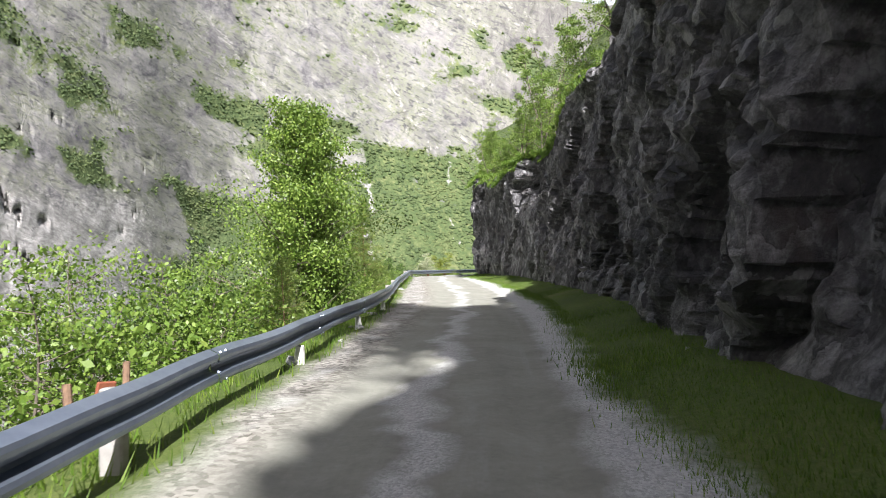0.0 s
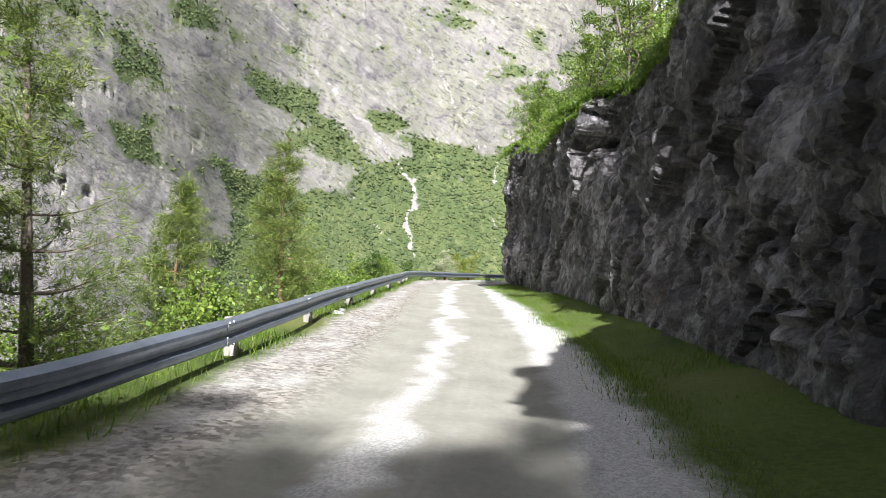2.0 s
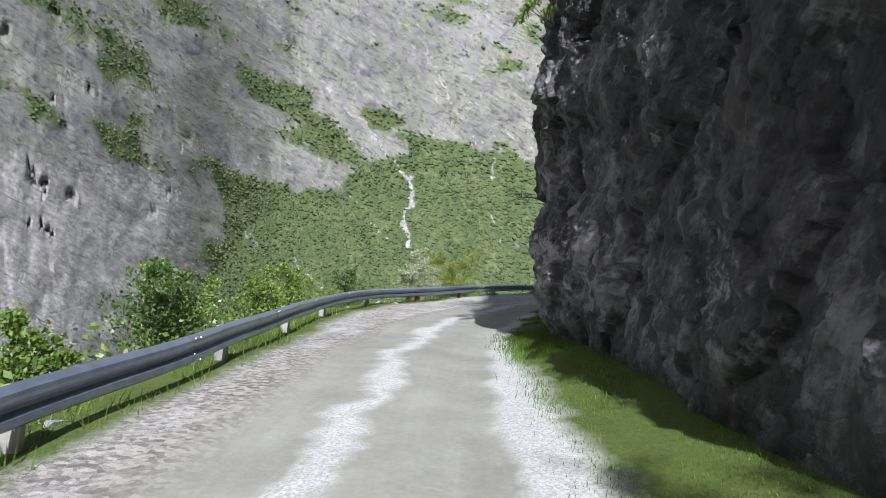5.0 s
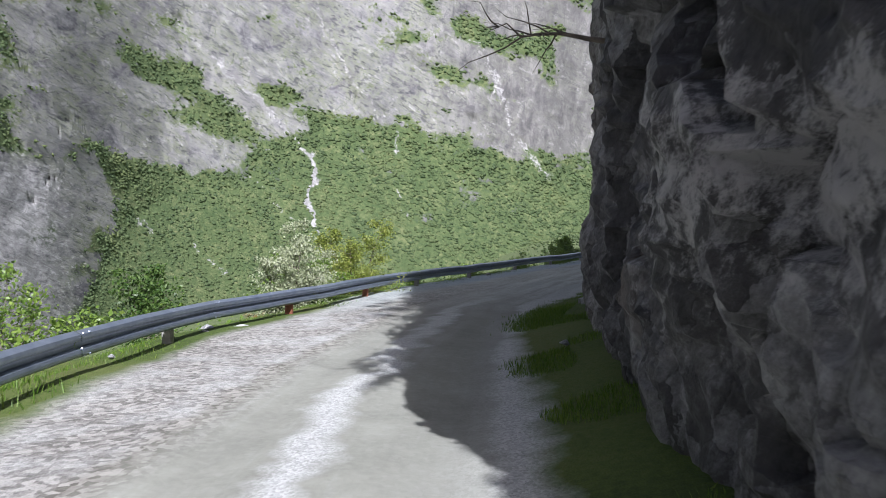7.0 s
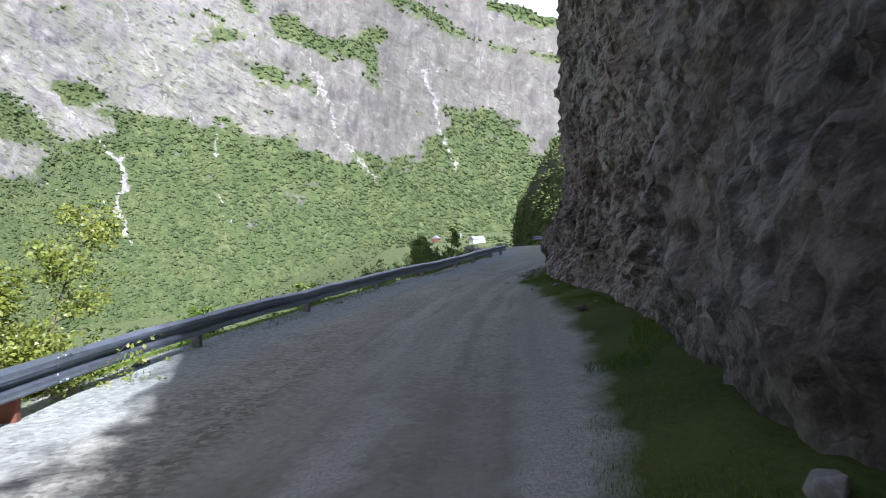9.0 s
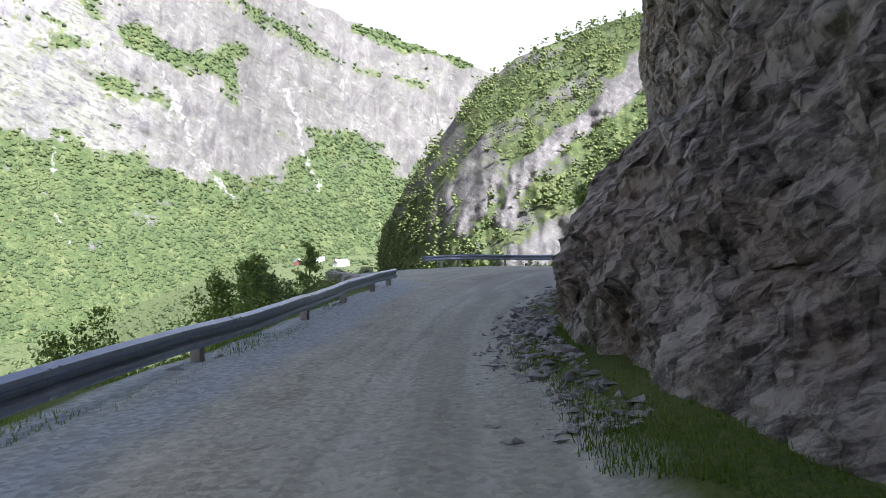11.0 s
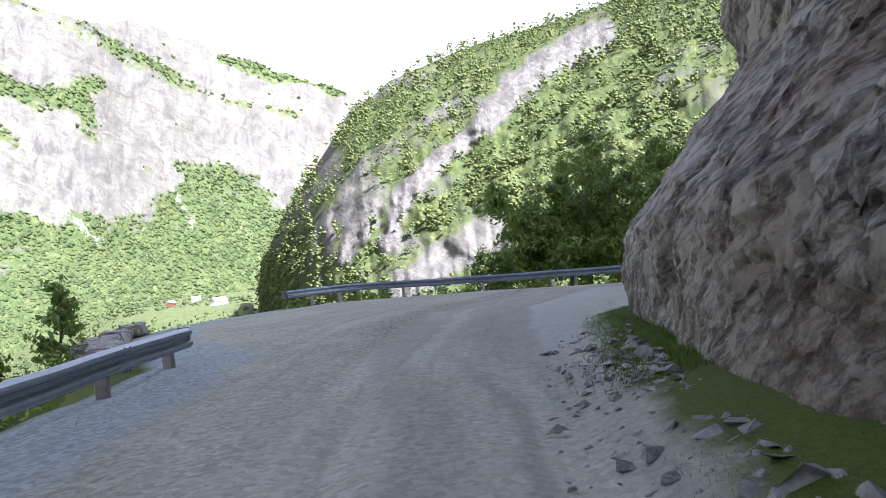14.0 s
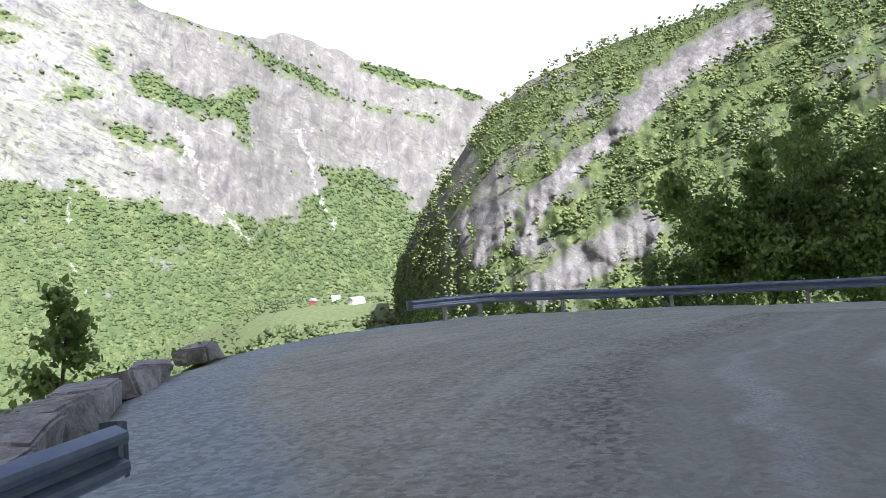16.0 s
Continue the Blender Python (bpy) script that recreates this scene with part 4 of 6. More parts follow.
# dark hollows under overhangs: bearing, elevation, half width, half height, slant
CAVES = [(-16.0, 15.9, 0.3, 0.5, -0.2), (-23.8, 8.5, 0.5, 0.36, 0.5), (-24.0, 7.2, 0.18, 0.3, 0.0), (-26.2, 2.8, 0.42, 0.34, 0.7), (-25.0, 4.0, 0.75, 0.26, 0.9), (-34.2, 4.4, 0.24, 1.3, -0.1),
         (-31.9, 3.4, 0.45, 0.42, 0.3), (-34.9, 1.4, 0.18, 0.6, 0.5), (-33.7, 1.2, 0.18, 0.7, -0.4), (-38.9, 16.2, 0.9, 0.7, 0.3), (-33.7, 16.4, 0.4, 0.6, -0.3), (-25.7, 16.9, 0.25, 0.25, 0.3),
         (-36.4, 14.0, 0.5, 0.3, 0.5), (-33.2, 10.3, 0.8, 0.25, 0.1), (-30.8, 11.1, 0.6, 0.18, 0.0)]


def build_far_wall():
    b = np.concatenate([np.arange(-180, -48, 3.0), np.arange(-48, 40, 0.115), np.arange(40, 62, 2.0)])
    u = np.linspace(0, 1, 165) ** 1.12
    B, U = np.meshgrid(b, u, indexing="ij")
    sky = np.interp(b, *FAR_E)
    sky = sky + 0.35 * fbm(np.stack([b * 0.35, 0 * b, 0 * b], 1), 4, 88)
    top = sky[:, None]
    E = -16 + U * (top + 16)
    p, r = far_point(B.ravel(), E.ravel())
    e, bb = E.ravel(), B.ravel()
    wood = np.interp(bb, FINE_B, FINE_W)
    # beds lean across the wall, gullies cut down it
    lat, up = np.radians(bb) * 900, p[:, 2]
    along, cross = lat - 0.42 * up, up + 0.42 * lat
    flat = np.stack([lat, up, 0 * up], 1)
    beds = fbm(np.stack([along * 0.004, cross * 0.014, 0 * up], 1), 5, 101, 0.6)
    gul = fbm(np.stack([lat * 0.011 + 0.003 * up, up * 0.0035, 0 * up], 1), 4, 111, 0.55, True)
    crag = fbm(flat * 0.018, 6, 121, 0.62, True)
    small = fbm(flat * 0.09, 4, 125, 0.6)
    inner = np.clip(1 - U.ravel() ** 14, 0.15, 1)
    rag = 1.3 * fbm(np.stack([bb * 0.5, e * 0.5, 0 * e], 1), 4, 141)
    above = np.clip((e - wood + 2 + rag) / 4, 0.2, 1)
    push = (beds * 4 + crag * 2.2 + gul * 8 + small * 1.8) * inner * above * np.clip(r / 900, 0.5, 1.6)
    for cb, ce, cw, ch, slant in CAVES:
        jag = 0.42 * fbm(np.stack([bb * 1.7, e * 1.7, 0 * e], 1), 4, 161, 0.6)
        push += 13 * np.clip(1.0 - ((bb - slant * (e - ce) + jag - cb) / cw) ** 2 - ((e - ce - jag) / ch) ** 2, 0, 1)
    rb = np.radians(bb)
    p[:, 0] += push * np.sin(rb)
    p[:, 1] += push * np.cos(rb)
    p[:, 2] += push * np.tan(np.radians(e))
    ledge = fbm(np.stack([along * 0.003, cross * 0.013, 0 * up], 1), 4, 131, 0.55)
    patch = fbm(flat * 0.02, 4, 151, 0.6)
    bare = np.clip((bb - 12) / 10, 0, 1) * np.clip((e - wood) / 2, 0, 1)
    cover = np.clip(np.where(wood - e + rag > 0, 0.5, 0.3) * (wood - e + rag) + 0.5, 0, 1.05) + 0.62 * np.clip(ledge + 0.05, 0, 1) + 0.32 * patch - 0.2 * bare + 0.03
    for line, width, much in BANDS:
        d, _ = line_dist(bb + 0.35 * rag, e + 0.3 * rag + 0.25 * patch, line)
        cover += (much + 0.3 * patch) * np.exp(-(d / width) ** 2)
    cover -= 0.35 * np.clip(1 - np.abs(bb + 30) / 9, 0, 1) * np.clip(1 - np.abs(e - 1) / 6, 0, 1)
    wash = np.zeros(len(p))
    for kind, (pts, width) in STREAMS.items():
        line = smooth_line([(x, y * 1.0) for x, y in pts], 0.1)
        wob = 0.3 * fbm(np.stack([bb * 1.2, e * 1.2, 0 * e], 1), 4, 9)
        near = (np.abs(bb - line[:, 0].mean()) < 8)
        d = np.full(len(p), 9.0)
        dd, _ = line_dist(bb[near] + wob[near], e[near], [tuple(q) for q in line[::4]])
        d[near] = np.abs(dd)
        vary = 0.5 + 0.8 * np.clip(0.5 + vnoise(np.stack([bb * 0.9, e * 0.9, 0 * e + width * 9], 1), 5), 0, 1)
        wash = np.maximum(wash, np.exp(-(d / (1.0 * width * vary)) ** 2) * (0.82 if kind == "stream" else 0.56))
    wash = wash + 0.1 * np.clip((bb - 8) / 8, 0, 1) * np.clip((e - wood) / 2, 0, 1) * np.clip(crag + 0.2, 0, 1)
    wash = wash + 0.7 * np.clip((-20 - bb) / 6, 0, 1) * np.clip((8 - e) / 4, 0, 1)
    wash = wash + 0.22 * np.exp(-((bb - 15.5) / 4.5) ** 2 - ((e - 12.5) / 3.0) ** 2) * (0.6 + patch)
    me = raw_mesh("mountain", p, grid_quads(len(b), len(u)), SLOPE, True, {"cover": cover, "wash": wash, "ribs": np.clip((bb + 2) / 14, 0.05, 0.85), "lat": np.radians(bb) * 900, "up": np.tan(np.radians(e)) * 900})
    tagged(new("mountain", me), "grey rock mountain wall with green ledges, gullies and wooded foot", "mountain", kind="structure")
    return p.reshape(len(b), len(u), 3), cover.reshape(len(b), len(u)), b, wash.reshape(len(b), len(u))


FAR, FAR_COVER, FAR_B, FAR_WASH = build_far_wall()

# ---- wooded hill beyond the bend ----
HILL_SKY = ([23.5, 24.0, 25.0, 26.0, 27.1, 28.5, 29.9, 31.3, 32.4, 34.2, 35.6, 38.7, 41.4, 44, 46.9, 51.0, 60, 75, 95], [-1.0, 1.8, 3.4, 5.2, 6.7, 8.5, 10.2, 12.0, 13.5, 14.2, 15.2, 16.1, 16.9, 17.4, 17.7, 18.2, 20, 23, 25])
HILL_EYE = np.array([17.0, 88.0, 1.4])
SLABS = [([(52.7, 16.3), (50.7, 15.9), (48.6, 15.1), (46.5, 14.0), (44.9, 12.7), (43.3, 11.3)], 0.85), ([(43.0, 11.2), (41.4, 10.1), (39.4, 8.9), (37.4, 7.4), (35.8, 5.9), (34.9, 4.1), (34.2, 2.4)], 0.56),
         ([(33.1, 5.4), (31.8, 3.6), (30.8, 1.7)], 0.55)]
SCREE = [(43.5, 3.0), (40.1, 1.4), (37.5, 0.0), (35, -1.4)]


def build_wooded_hill():
    b = np.concatenate([np.arange(23.6, 75, 0.16), np.arange(75, 96, 0.7)])
    u = np.linspace(0, 1, 150)
    B, U = np.meshgrid(b, u, indexing="ij")
    top = np.interp(b, *HILL_SKY)[:, None]
    E = -9 + U * (top + 9)
    bb, e = B.ravel(), E.ravel()
    te = np.tan(np.radians(e))
    r0 = 215 + 260 * np.exp(-(bb - 23.5) / 2.6) + 1.2 * np.clip(60 - bb, 0, 30)
    lo = math.tan(radians(-9))
    k = 1 / math.tan(radians(40))
    r = r0 * (1 - lo * k) / (1 - te * k)
    r = r * (1 + 0.22 * U.ravel() ** 10)
    wash = np.zeros(len(bb))
    for pts, width in SLABS:
        d, _ = line_dist(bb + 0.5 * fbm(np.stack([bb, e, 0 * e], 1) * 0.8, 3, 201), e, pts)
        wash = np.maximum(wash, np.clip(1.7 - np.abs(d) / width, 0, 1))
    d, _ = line_dist(bb, e + 0.3 * fbm(np.stack([bb, e, 0 * e], 1) * 0.9, 3, 203), SCREE)
    scree = np.clip(1.8 - np.abs(d) / 0.95, 0, 1)
    wash = np.maximum(wash, 0.62 * scree)
    rb = np.radians(bb)
    q = np.stack([r * np.sin(rb), r * np.cos(rb), r * te], 1)
    rock = fbm(q * 0.03, 5, 211, 0.55, True)
    r = r + rock * 3.5 - 4 * wash + 4 * fbm(np.stack([bb * 0.7, e * 0.2, 0 * e], 1), 3, 221)
    p = HILL_EYE + np.stack([r * np.sin(rb), r * np.cos(rb), r * te], 1)
    crag = fbm(np.stack([bb * 0.6, e * 0.35, 0 * e], 1), 4, 233)
    cover = 0.85 + 0.5 * fbm(q * 0.02, 3, 231) - 1.2 * wash - 0.55 * np.clip((31.5 + 0.25 * e - bb) / 4, 0, 1) * np.clip(crag + 0.9, 0, 1.4) * np.clip((e - 1.5) / 3, 0, 1)
    me = raw_mesh("wooded_hill", p, grid_quads(len(b), len(u)), HILL_SIDE, True, {"cover": cover, "wash": wash * 0.66, "ribs": np.full(len(p), 0.35) * (1 - scree), "lat": bb * 15.7, "up": np.tan(np.radians(e)) * 900})
    tagged(new("wooded_hill", me), "steep wooded hill with bare pale rock slabs", "hill", kind="structure")
    return p.reshape(len(b), len(u), 3), cover.reshape(len(b), len(u)), wash.reshape(len(b), len(u)), b


HILL, HILL_COVER, HILL_WASH, HILL_B = build_wooded_hill()


# ---- far woods ----
def crown_cloud(name, points, sizes, leaves, leaf_rel, mat, label, squash=1.25, soft=1.0):
    """Many small tree crowns of short ragged leaf faces, joined into one object."""
    n = len(points)
    c = np.repeat(points, leaves, 0)
    s = np.repeat(sizes, leaves)
    d = rng.normal(size=(n * leaves, 3))
    d /= np.linalg.norm(d, axis=1)[:, None]
    rad = rng.uniform(0.55, 1.05, n * leaves)
    off = d * rad[:, None]
    taper = 1 - 0.35 * off[:, 2:3]
    off[:, :2] *= taper * 0.62
    off[:, 2] = off[:, 2] * 0.5 * squash + 0.5 * squash
    c = c + off * s[:, None]
    t1 = np.cross(d, rng.normal(size=d.shape))
    t1 /= np.linalg.norm(t1, axis=1)[:, None]
    nrm = 0.6 * d + np.array([0, -0.45, 0.7]) * soft + 0.3 * rng.normal(size=d.shape)
    t2 = np.cross(t1, nrm)
    t2 /= np.linalg.norm(t2, axis=1)[:, None]
    w = (leaf_rel * s * rng.uniform(0.6, 1.3, len(s)))[:, None]
    v = np.stack([c - t1 * w, c - t2 * w * 0.6, c + t1 * w, c + t2 * w * 0.6], 1).reshape(-1, 3)
    me = raw_mesh(name, v, np.arange(len(v)).reshape(-1, 4), mat, False)
    return tagged(new(name, me), label, "woods", kind="stuff")


def clump_cloud(name, points, sizes, mat, label):
    """Far tree crowns: one small uneven clump each, joined into one object."""
    n = len(points)
    ring = np.array([(1, 0, 0.35), (-0.2, 0.95, 0.5), (-0.9, -0.2, 0.35), (0.1, -1, 0.45), (0, 0, 0.9), (0.1, 0, -0.4)], float)
    v = ring[None] * rng.uniform(0.55, 1.25, (n, 6, 3)) + 0.2 * rng.normal(size=(n, 6, 3))
    v = v * (sizes * 0.5)[:, None, None] * np.array([1.0, 1.0, rng.uniform(1.0, 1.1)]) + points[:, None]
    tri = np.array([(0, 1, 4), (1, 2, 4), (2, 3, 4), (3, 0, 4), (1, 0, 5), (2, 1, 5), (3, 2, 5), (0, 3, 5)])
    q = (tri[None] + 6 * np.arange(n)[:, None, None]).reshape(-1, 3)
    return tagged(new(name, raw_mesh(name, v.reshape(-1, 3), q, mat, True)), label, "woods", kind="stuff")


def pick(grid, weight, count):
    r, c = grid.shape[:2]
    w = np.clip(weight[:-1, :-1], 0, None).ravel()
    a = np.linalg.norm(np.cross(grid[1:, :-1] - grid[:-1, :-1], grid[:-1, 1:] - grid[:-1, :-1]), axis=-1).ravel()
    w = w * a
    k = rng.choice(len(w), count, p=w / w.sum())
    i, j = k // (c - 1), k % (c - 1)
    f, g = rng.random((count, 1)), rng.random((count, 1))
    return grid[i, j] * (1 - f) * (1 - g) + grid[i + 1, j] * f * (1 - g) + grid[i, j + 1] * (1 - f) * g + grid[i + 1, j + 1] * f * g


seen = ((FAR_B > -42) & (FAR_B < 36))[:, None]
dist = np.linalg.norm(FAR - ORIGIN, axis=-1)
elev = np.degrees(np.arcsin((FAR[..., 2] - ORIGIN[2]) / dist))
pts = pick(FAR, np.clip(FAR_COVER - 0.32, 0, 0.5) ** 1.3 * seen * (FAR_WASH < 0.4) * (elev > -7.5) / dist ** 1.7, 31000)
span = np.linalg.norm(pts - ORIGIN, axis=1)
clump_cloud("far_woods", pts - np.array([0, 0, 1.8]), span * 0.0058 * rng.uniform(0.4, 1.5, len(pts)), FOREST, "distant green broadleaf woods on the mountain foot")
pts = pick(HILL, np.clip(HILL_COVER - 0.25, 0, 0.7) * ((HILL_B < 72)[:, None]), 2700)
size = rng.uniform(3.0, 8.0, len(pts))
lobes = rng.normal(size=(len(pts), 10, 3)) * np.array([0.26, 0.26, 0.3]) + np.array([0, 0, 0.55])
lobes[..., :2] *= np.clip(1.35 - 0.75 * lobes[..., 2:], 0.3, 1.4)
clump_cloud("hill_woods", (pts[:, None] + lobes * size[:, None, None]).reshape(-1, 3), (size[:, None] * rng.uniform(0.21, 0.45, (len(pts), 10))).ravel(), HILL_LEAF, "green birch woods on the steep hill")

pts = pick(SHRUB_SLOPE, SHRUB_NEAR, 700)
crown_cloud("hillside_shrubs", pts, rng.uniform(0.4, 1.1, len(pts)), 44, 0.08, HILL_LEAF, "green shrubs on the hillside above the cliff", 1.1, 0.4)

n = 7000
rr, bb = 160 * np.exp(rng.uniform(0, math.log(11), n)), rng.uniform(-12, 30, n)
px, py = 6 + rr * np.sin(np.radians(bb)), 55 + rr * np.cos(np.radians(bb))
field = vnoise(np.stack([px * 0.006, py * 0.004, 0 * px], 1), 12)
keep = ~((field > 0.05) & (rr > 650) & (bb > 9))
px, py = px[keep], py[keep]
pts = np.stack([px, py, floor_z(px, py) - 0.5], 1)
clump_cloud("valley_woods", pts, rng.uniform(4, 9, len(pts)), FOREST, "broadleaf woods and hedges on the valley floor")


# ---- guard rails ----
W_PROFILE = [(0.0, 0.155), (0.02, 0.145), (0.075, 0.115), (0.083, 0.085), (0.075, 0.055), (0.006, 0.028), (0.0, 0.0),
             (0.006, -0.028), (0.075, -0.055), (0.083, -0.085), (0.075, -0.115), (0.02, -0.145), (0.0, -0.155)]


def bolt_mesh():
    bm = bmesh.new()
    bmesh.ops.create_cone(bm, cap_ends=True, segments=6, radius1=0.017, radius2=0.013, depth=0.016)
    bmesh.ops.rotate(bm, cent=(0, 0, 0), matrix=Euler((0, math.pi / 2, 0)).to_matrix(), verts=bm.verts)
    me = bpy.data.meshes.new("bolt")
    bm.to_mesh(me)
    bm.free()
    me.materials.append(STEEL)
    return me


BOLT = bolt_mesh()


def build_rail(line, name, label, top, start_cap, end_cap, seed, posts, name_axis=False):
    pts = smooth_line(line, 0.25)
    rnd = random.Random(seed)
    tang = np.gradient(pts, axis=0)
    tang /= np.linalg.norm(tang, axis=1)[:, None]
    right = np.stack([tang[:, 1], -tang[:, 0]], 1)
    s = np.arange(len(pts)) * 0.25
    dip = 0.025 * fbm(np.stack([s * 0.12, 0 * s, 0 * s], 1), 3, seed) + 0.012 * fbm(np.stack([s * 0.6, 0 * s, 0 * s], 1), 2, seed + 5)
    z = road_z(pts[:, 1]) + top - 0.155 + dip - 0.055 * np.clip(pts[:, 0] - 30, 0, 25)
    bulge = 0.02 * fbm(np.stack([s * 0.5, 0 * s + 4, 0 * s], 1), 2, seed + 9)
    prof = np.array(W_PROFILE)
    inner = prof - np.array([0.006, 0.0])
    ring = np.concatenate([prof, inner[::-1]])
    m = len(ring)
    # beam in lengths of four metres that lap over one another
    rail = thing(name, (float(pts[0, 0]), float(pts[0, 1]), float(z[0])), label, "guard rail")
    org = np.array([pts[0, 0], pts[0, 1], z[0]])
    k, n = 0, len(pts)
    while k < n - 1:
        e = min(k + 17, n)
        idx = np.arange(k, e)
        lap = np.where(idx == k, 0.008, 0.0) + 0.004 * ((k // 16) % 2)
        out = ring[None, :, 0] + (bulge[idx] + lap)[:, None]
        v = np.zeros((len(idx), m, 3))
        v[..., 0] = pts[idx, 0:1] + right[idx, 0:1] * out
        v[..., 1] = pts[idx, 1:2] + right[idx, 1:2] * out
        v[..., 2] = z[idx, None] + ring[None, :, 1]
        q = grid_quads(len(idx), m)
        close = np.stack([np.arange(len(idx) - 1) * m + m - 1, np.arange(len(idx) - 1) * m, np.arange(1, len(idx)) * m, np.arange(1, len(idx)) * m + m - 1], -1)
        beam = mesh_part("beam", raw_mesh("beam", v.reshape(-1, 3) - org, np.concatenate([q, close]), STEEL, False), rail)
        # splice bolts where this length laps over the last
        for step, dz in ((0, 0.12), (0, 0.045), (0, -0.045), (0, -0.12), (1, 0.12), (1, -0.12)):
            if k == 0 or k + step >= n:
                break
            at = pts[k] + tang[k] * 0.14 * (step + 0.4) + right[k] * (np.interp(dz, prof[::-1, 1], prof[::-1, 0]) + bulge[k] + 0.012)
            bolt = mesh_part("bolt", BOLT, beam)
            bolt.location = (at[0] - org[0], at[1] - org[1], z[k] + dz - org[2])
            bolt.rotation_euler = (0, 0, math.atan2(right[k, 1], right[k, 0]))
        k += 16
    for which, on in ((0, start_cap), (n - 1, end_cap)):
        if not on:
            continue
        bm = bmesh.new()
        sgn = -1 if which == 0 else 1
        rows = []
        for a in range(7):
            th = a / 6 * math.pi * 0.8
            px = pts[which] + tang[which] * sgn * 0.14 * math.sin(th) - right[which] * 0.12 * (1 - math.cos(th)) + right[which] * 0.05
            rows.append([bm.verts.new((px[0] - org[0], px[1] - org[1], z[which] + dz - org[2])) for dz in (-0.155, -0.05, 0.05, 0.155)])
        for ra, rb in zip(rows, rows[1:]):
            for c in range(3):
                bm.faces.new((ra[c], ra[c + 1], rb[c + 1], rb[c]))
        bmesh.ops.solidify(bm, geom=bm.faces[:], thickness=0.005)
        part("end_cap", bm, STEEL, rail, "curved steel end piece")
    for py in posts:
        j = int(np.argmin(np.abs(pts[:, 0 if name_axis else 1] - py)))
        stone = (not name_axis) and 7 < py < 19.5
        bm = bmesh.new()
        base = pts[j] - right[j] * 0.10
        bmesh.ops.create_cube(bm, size=1.0)
        if stone:
            for v in bm.verts:
                k = 1.0 if v.co.z < 0 else 0.45
                v.co = Vector((v.co.x * 0.22 * k, v.co.y * 0.2 * k, v.co.z * 0.54))
        else:
            bmesh.ops.scale(bm, vec=(0.11, 0.15, 0.95), verts=bm.verts)
        bmesh.ops.bevel(bm, geom=bm.edges[:], offset=0.014, segments=1, affect="EDGES")
        bmesh.ops.rotate(bm, cent=(0, 0, 0), matrix=Euler((rnd.uniform(-0.05, 0.05), rnd.uniform(-0.05, 0.05), math.atan2(tang[j, 1], tang[j, 0]) + rnd.uniform(-0.15, 0.15))).to_matrix(), verts=bm.verts)
        if stone:
            base = pts[j] + right[j] * 0.04
        bmesh.ops.translate(bm, vec=(base[0] - org[0], base[1] - org[1], z[j] - (0.42 if stone else 0.36) - org[2]), verts=bm.verts)
        rusty = not name_axis and 57 < py < 66
        part("post", bm, WHITE if stone else RUST if rusty else POST, rail, "white concrete wedge post" if stone else "rusty steel post" if rusty else "")
    return pts, z


POST_Y = [-8.0, -3.8, 0.4, 4.6, 9.0, 13.4, 18.0, 22.7, 27.1, 31.3, 35.2, 39.2, 43.4, 47.8, 52.0, 56.7, 60.7, 65.0, 69.3, 73.7, 78.6, 82.5, 86.7, 90.0, 92.9, 94.5]
RAIL_PTS, RAIL_Z = build_rail(RAIL, "guard_rail", "galvanised steel guard rail on posts along the drop", 0.52, False, True, 3, POST_Y)
build_rail(RAIL_FAR, "guard_rail", "galvanised steel guard rail round the outer bend", 0.76, True, False, 8, [28.4, 29.7, 32.2, 35.2, 38.0, 40.6, 43.0], True)


# ---- trees, bushes and grass ----
def ground_z(x, y):
    """Height of the ground at a place beside the road."""
    px, py = np.array([x], float), np.array([y], float)
    out = max(0.0, -float(line_dist(px, py, EDGE)[0][0]))
    return float(road_z(y)) - (0.25 * out if out < 1 else 0.25 + (out - 1) * 0.85)


def tube(points, radii, sides=7):
    """A tapered round stick through the points."""
    pts = np.array(points, float)
    t = np.gradient(pts, axis=0)
    t /= np.linalg.norm(t, axis=1)[:, None] + 1e-9
    ref = np.array([0.31, 0.95, 0.05])
    a = np.cross(t, ref)
    a /= np.linalg.norm(a, axis=1)[:, None] + 1e-9
    b = np.cross(t, a)
    th = np.linspace(0, 2 * math.pi, sides, endpoint=False)
    ring = a[:, None, :] * np.cos(th)[None, :, None] + b[:, None, :] * np.sin(th)[None, :, None]
    v = pts[:, None, :] + ring * np.array(radii)[:, None, None]
    n = len(pts)
    i = np.arange(n * sides).reshape(n, sides)
    j = np.roll(i, -1, 1)
    q = np.stack([i[:-1], j[:-1], j[1:], i[1:]], -1).reshape(-1, 4)
    return v.reshape(-1, 3), q


def join(pieces):
    vs, qs, k = [], [], 0
    for v, q in pieces:
        vs.append(v)
        qs.append(q + k)
        k += len(v)
    return np.concatenate(vs), np.concatenate(qs)


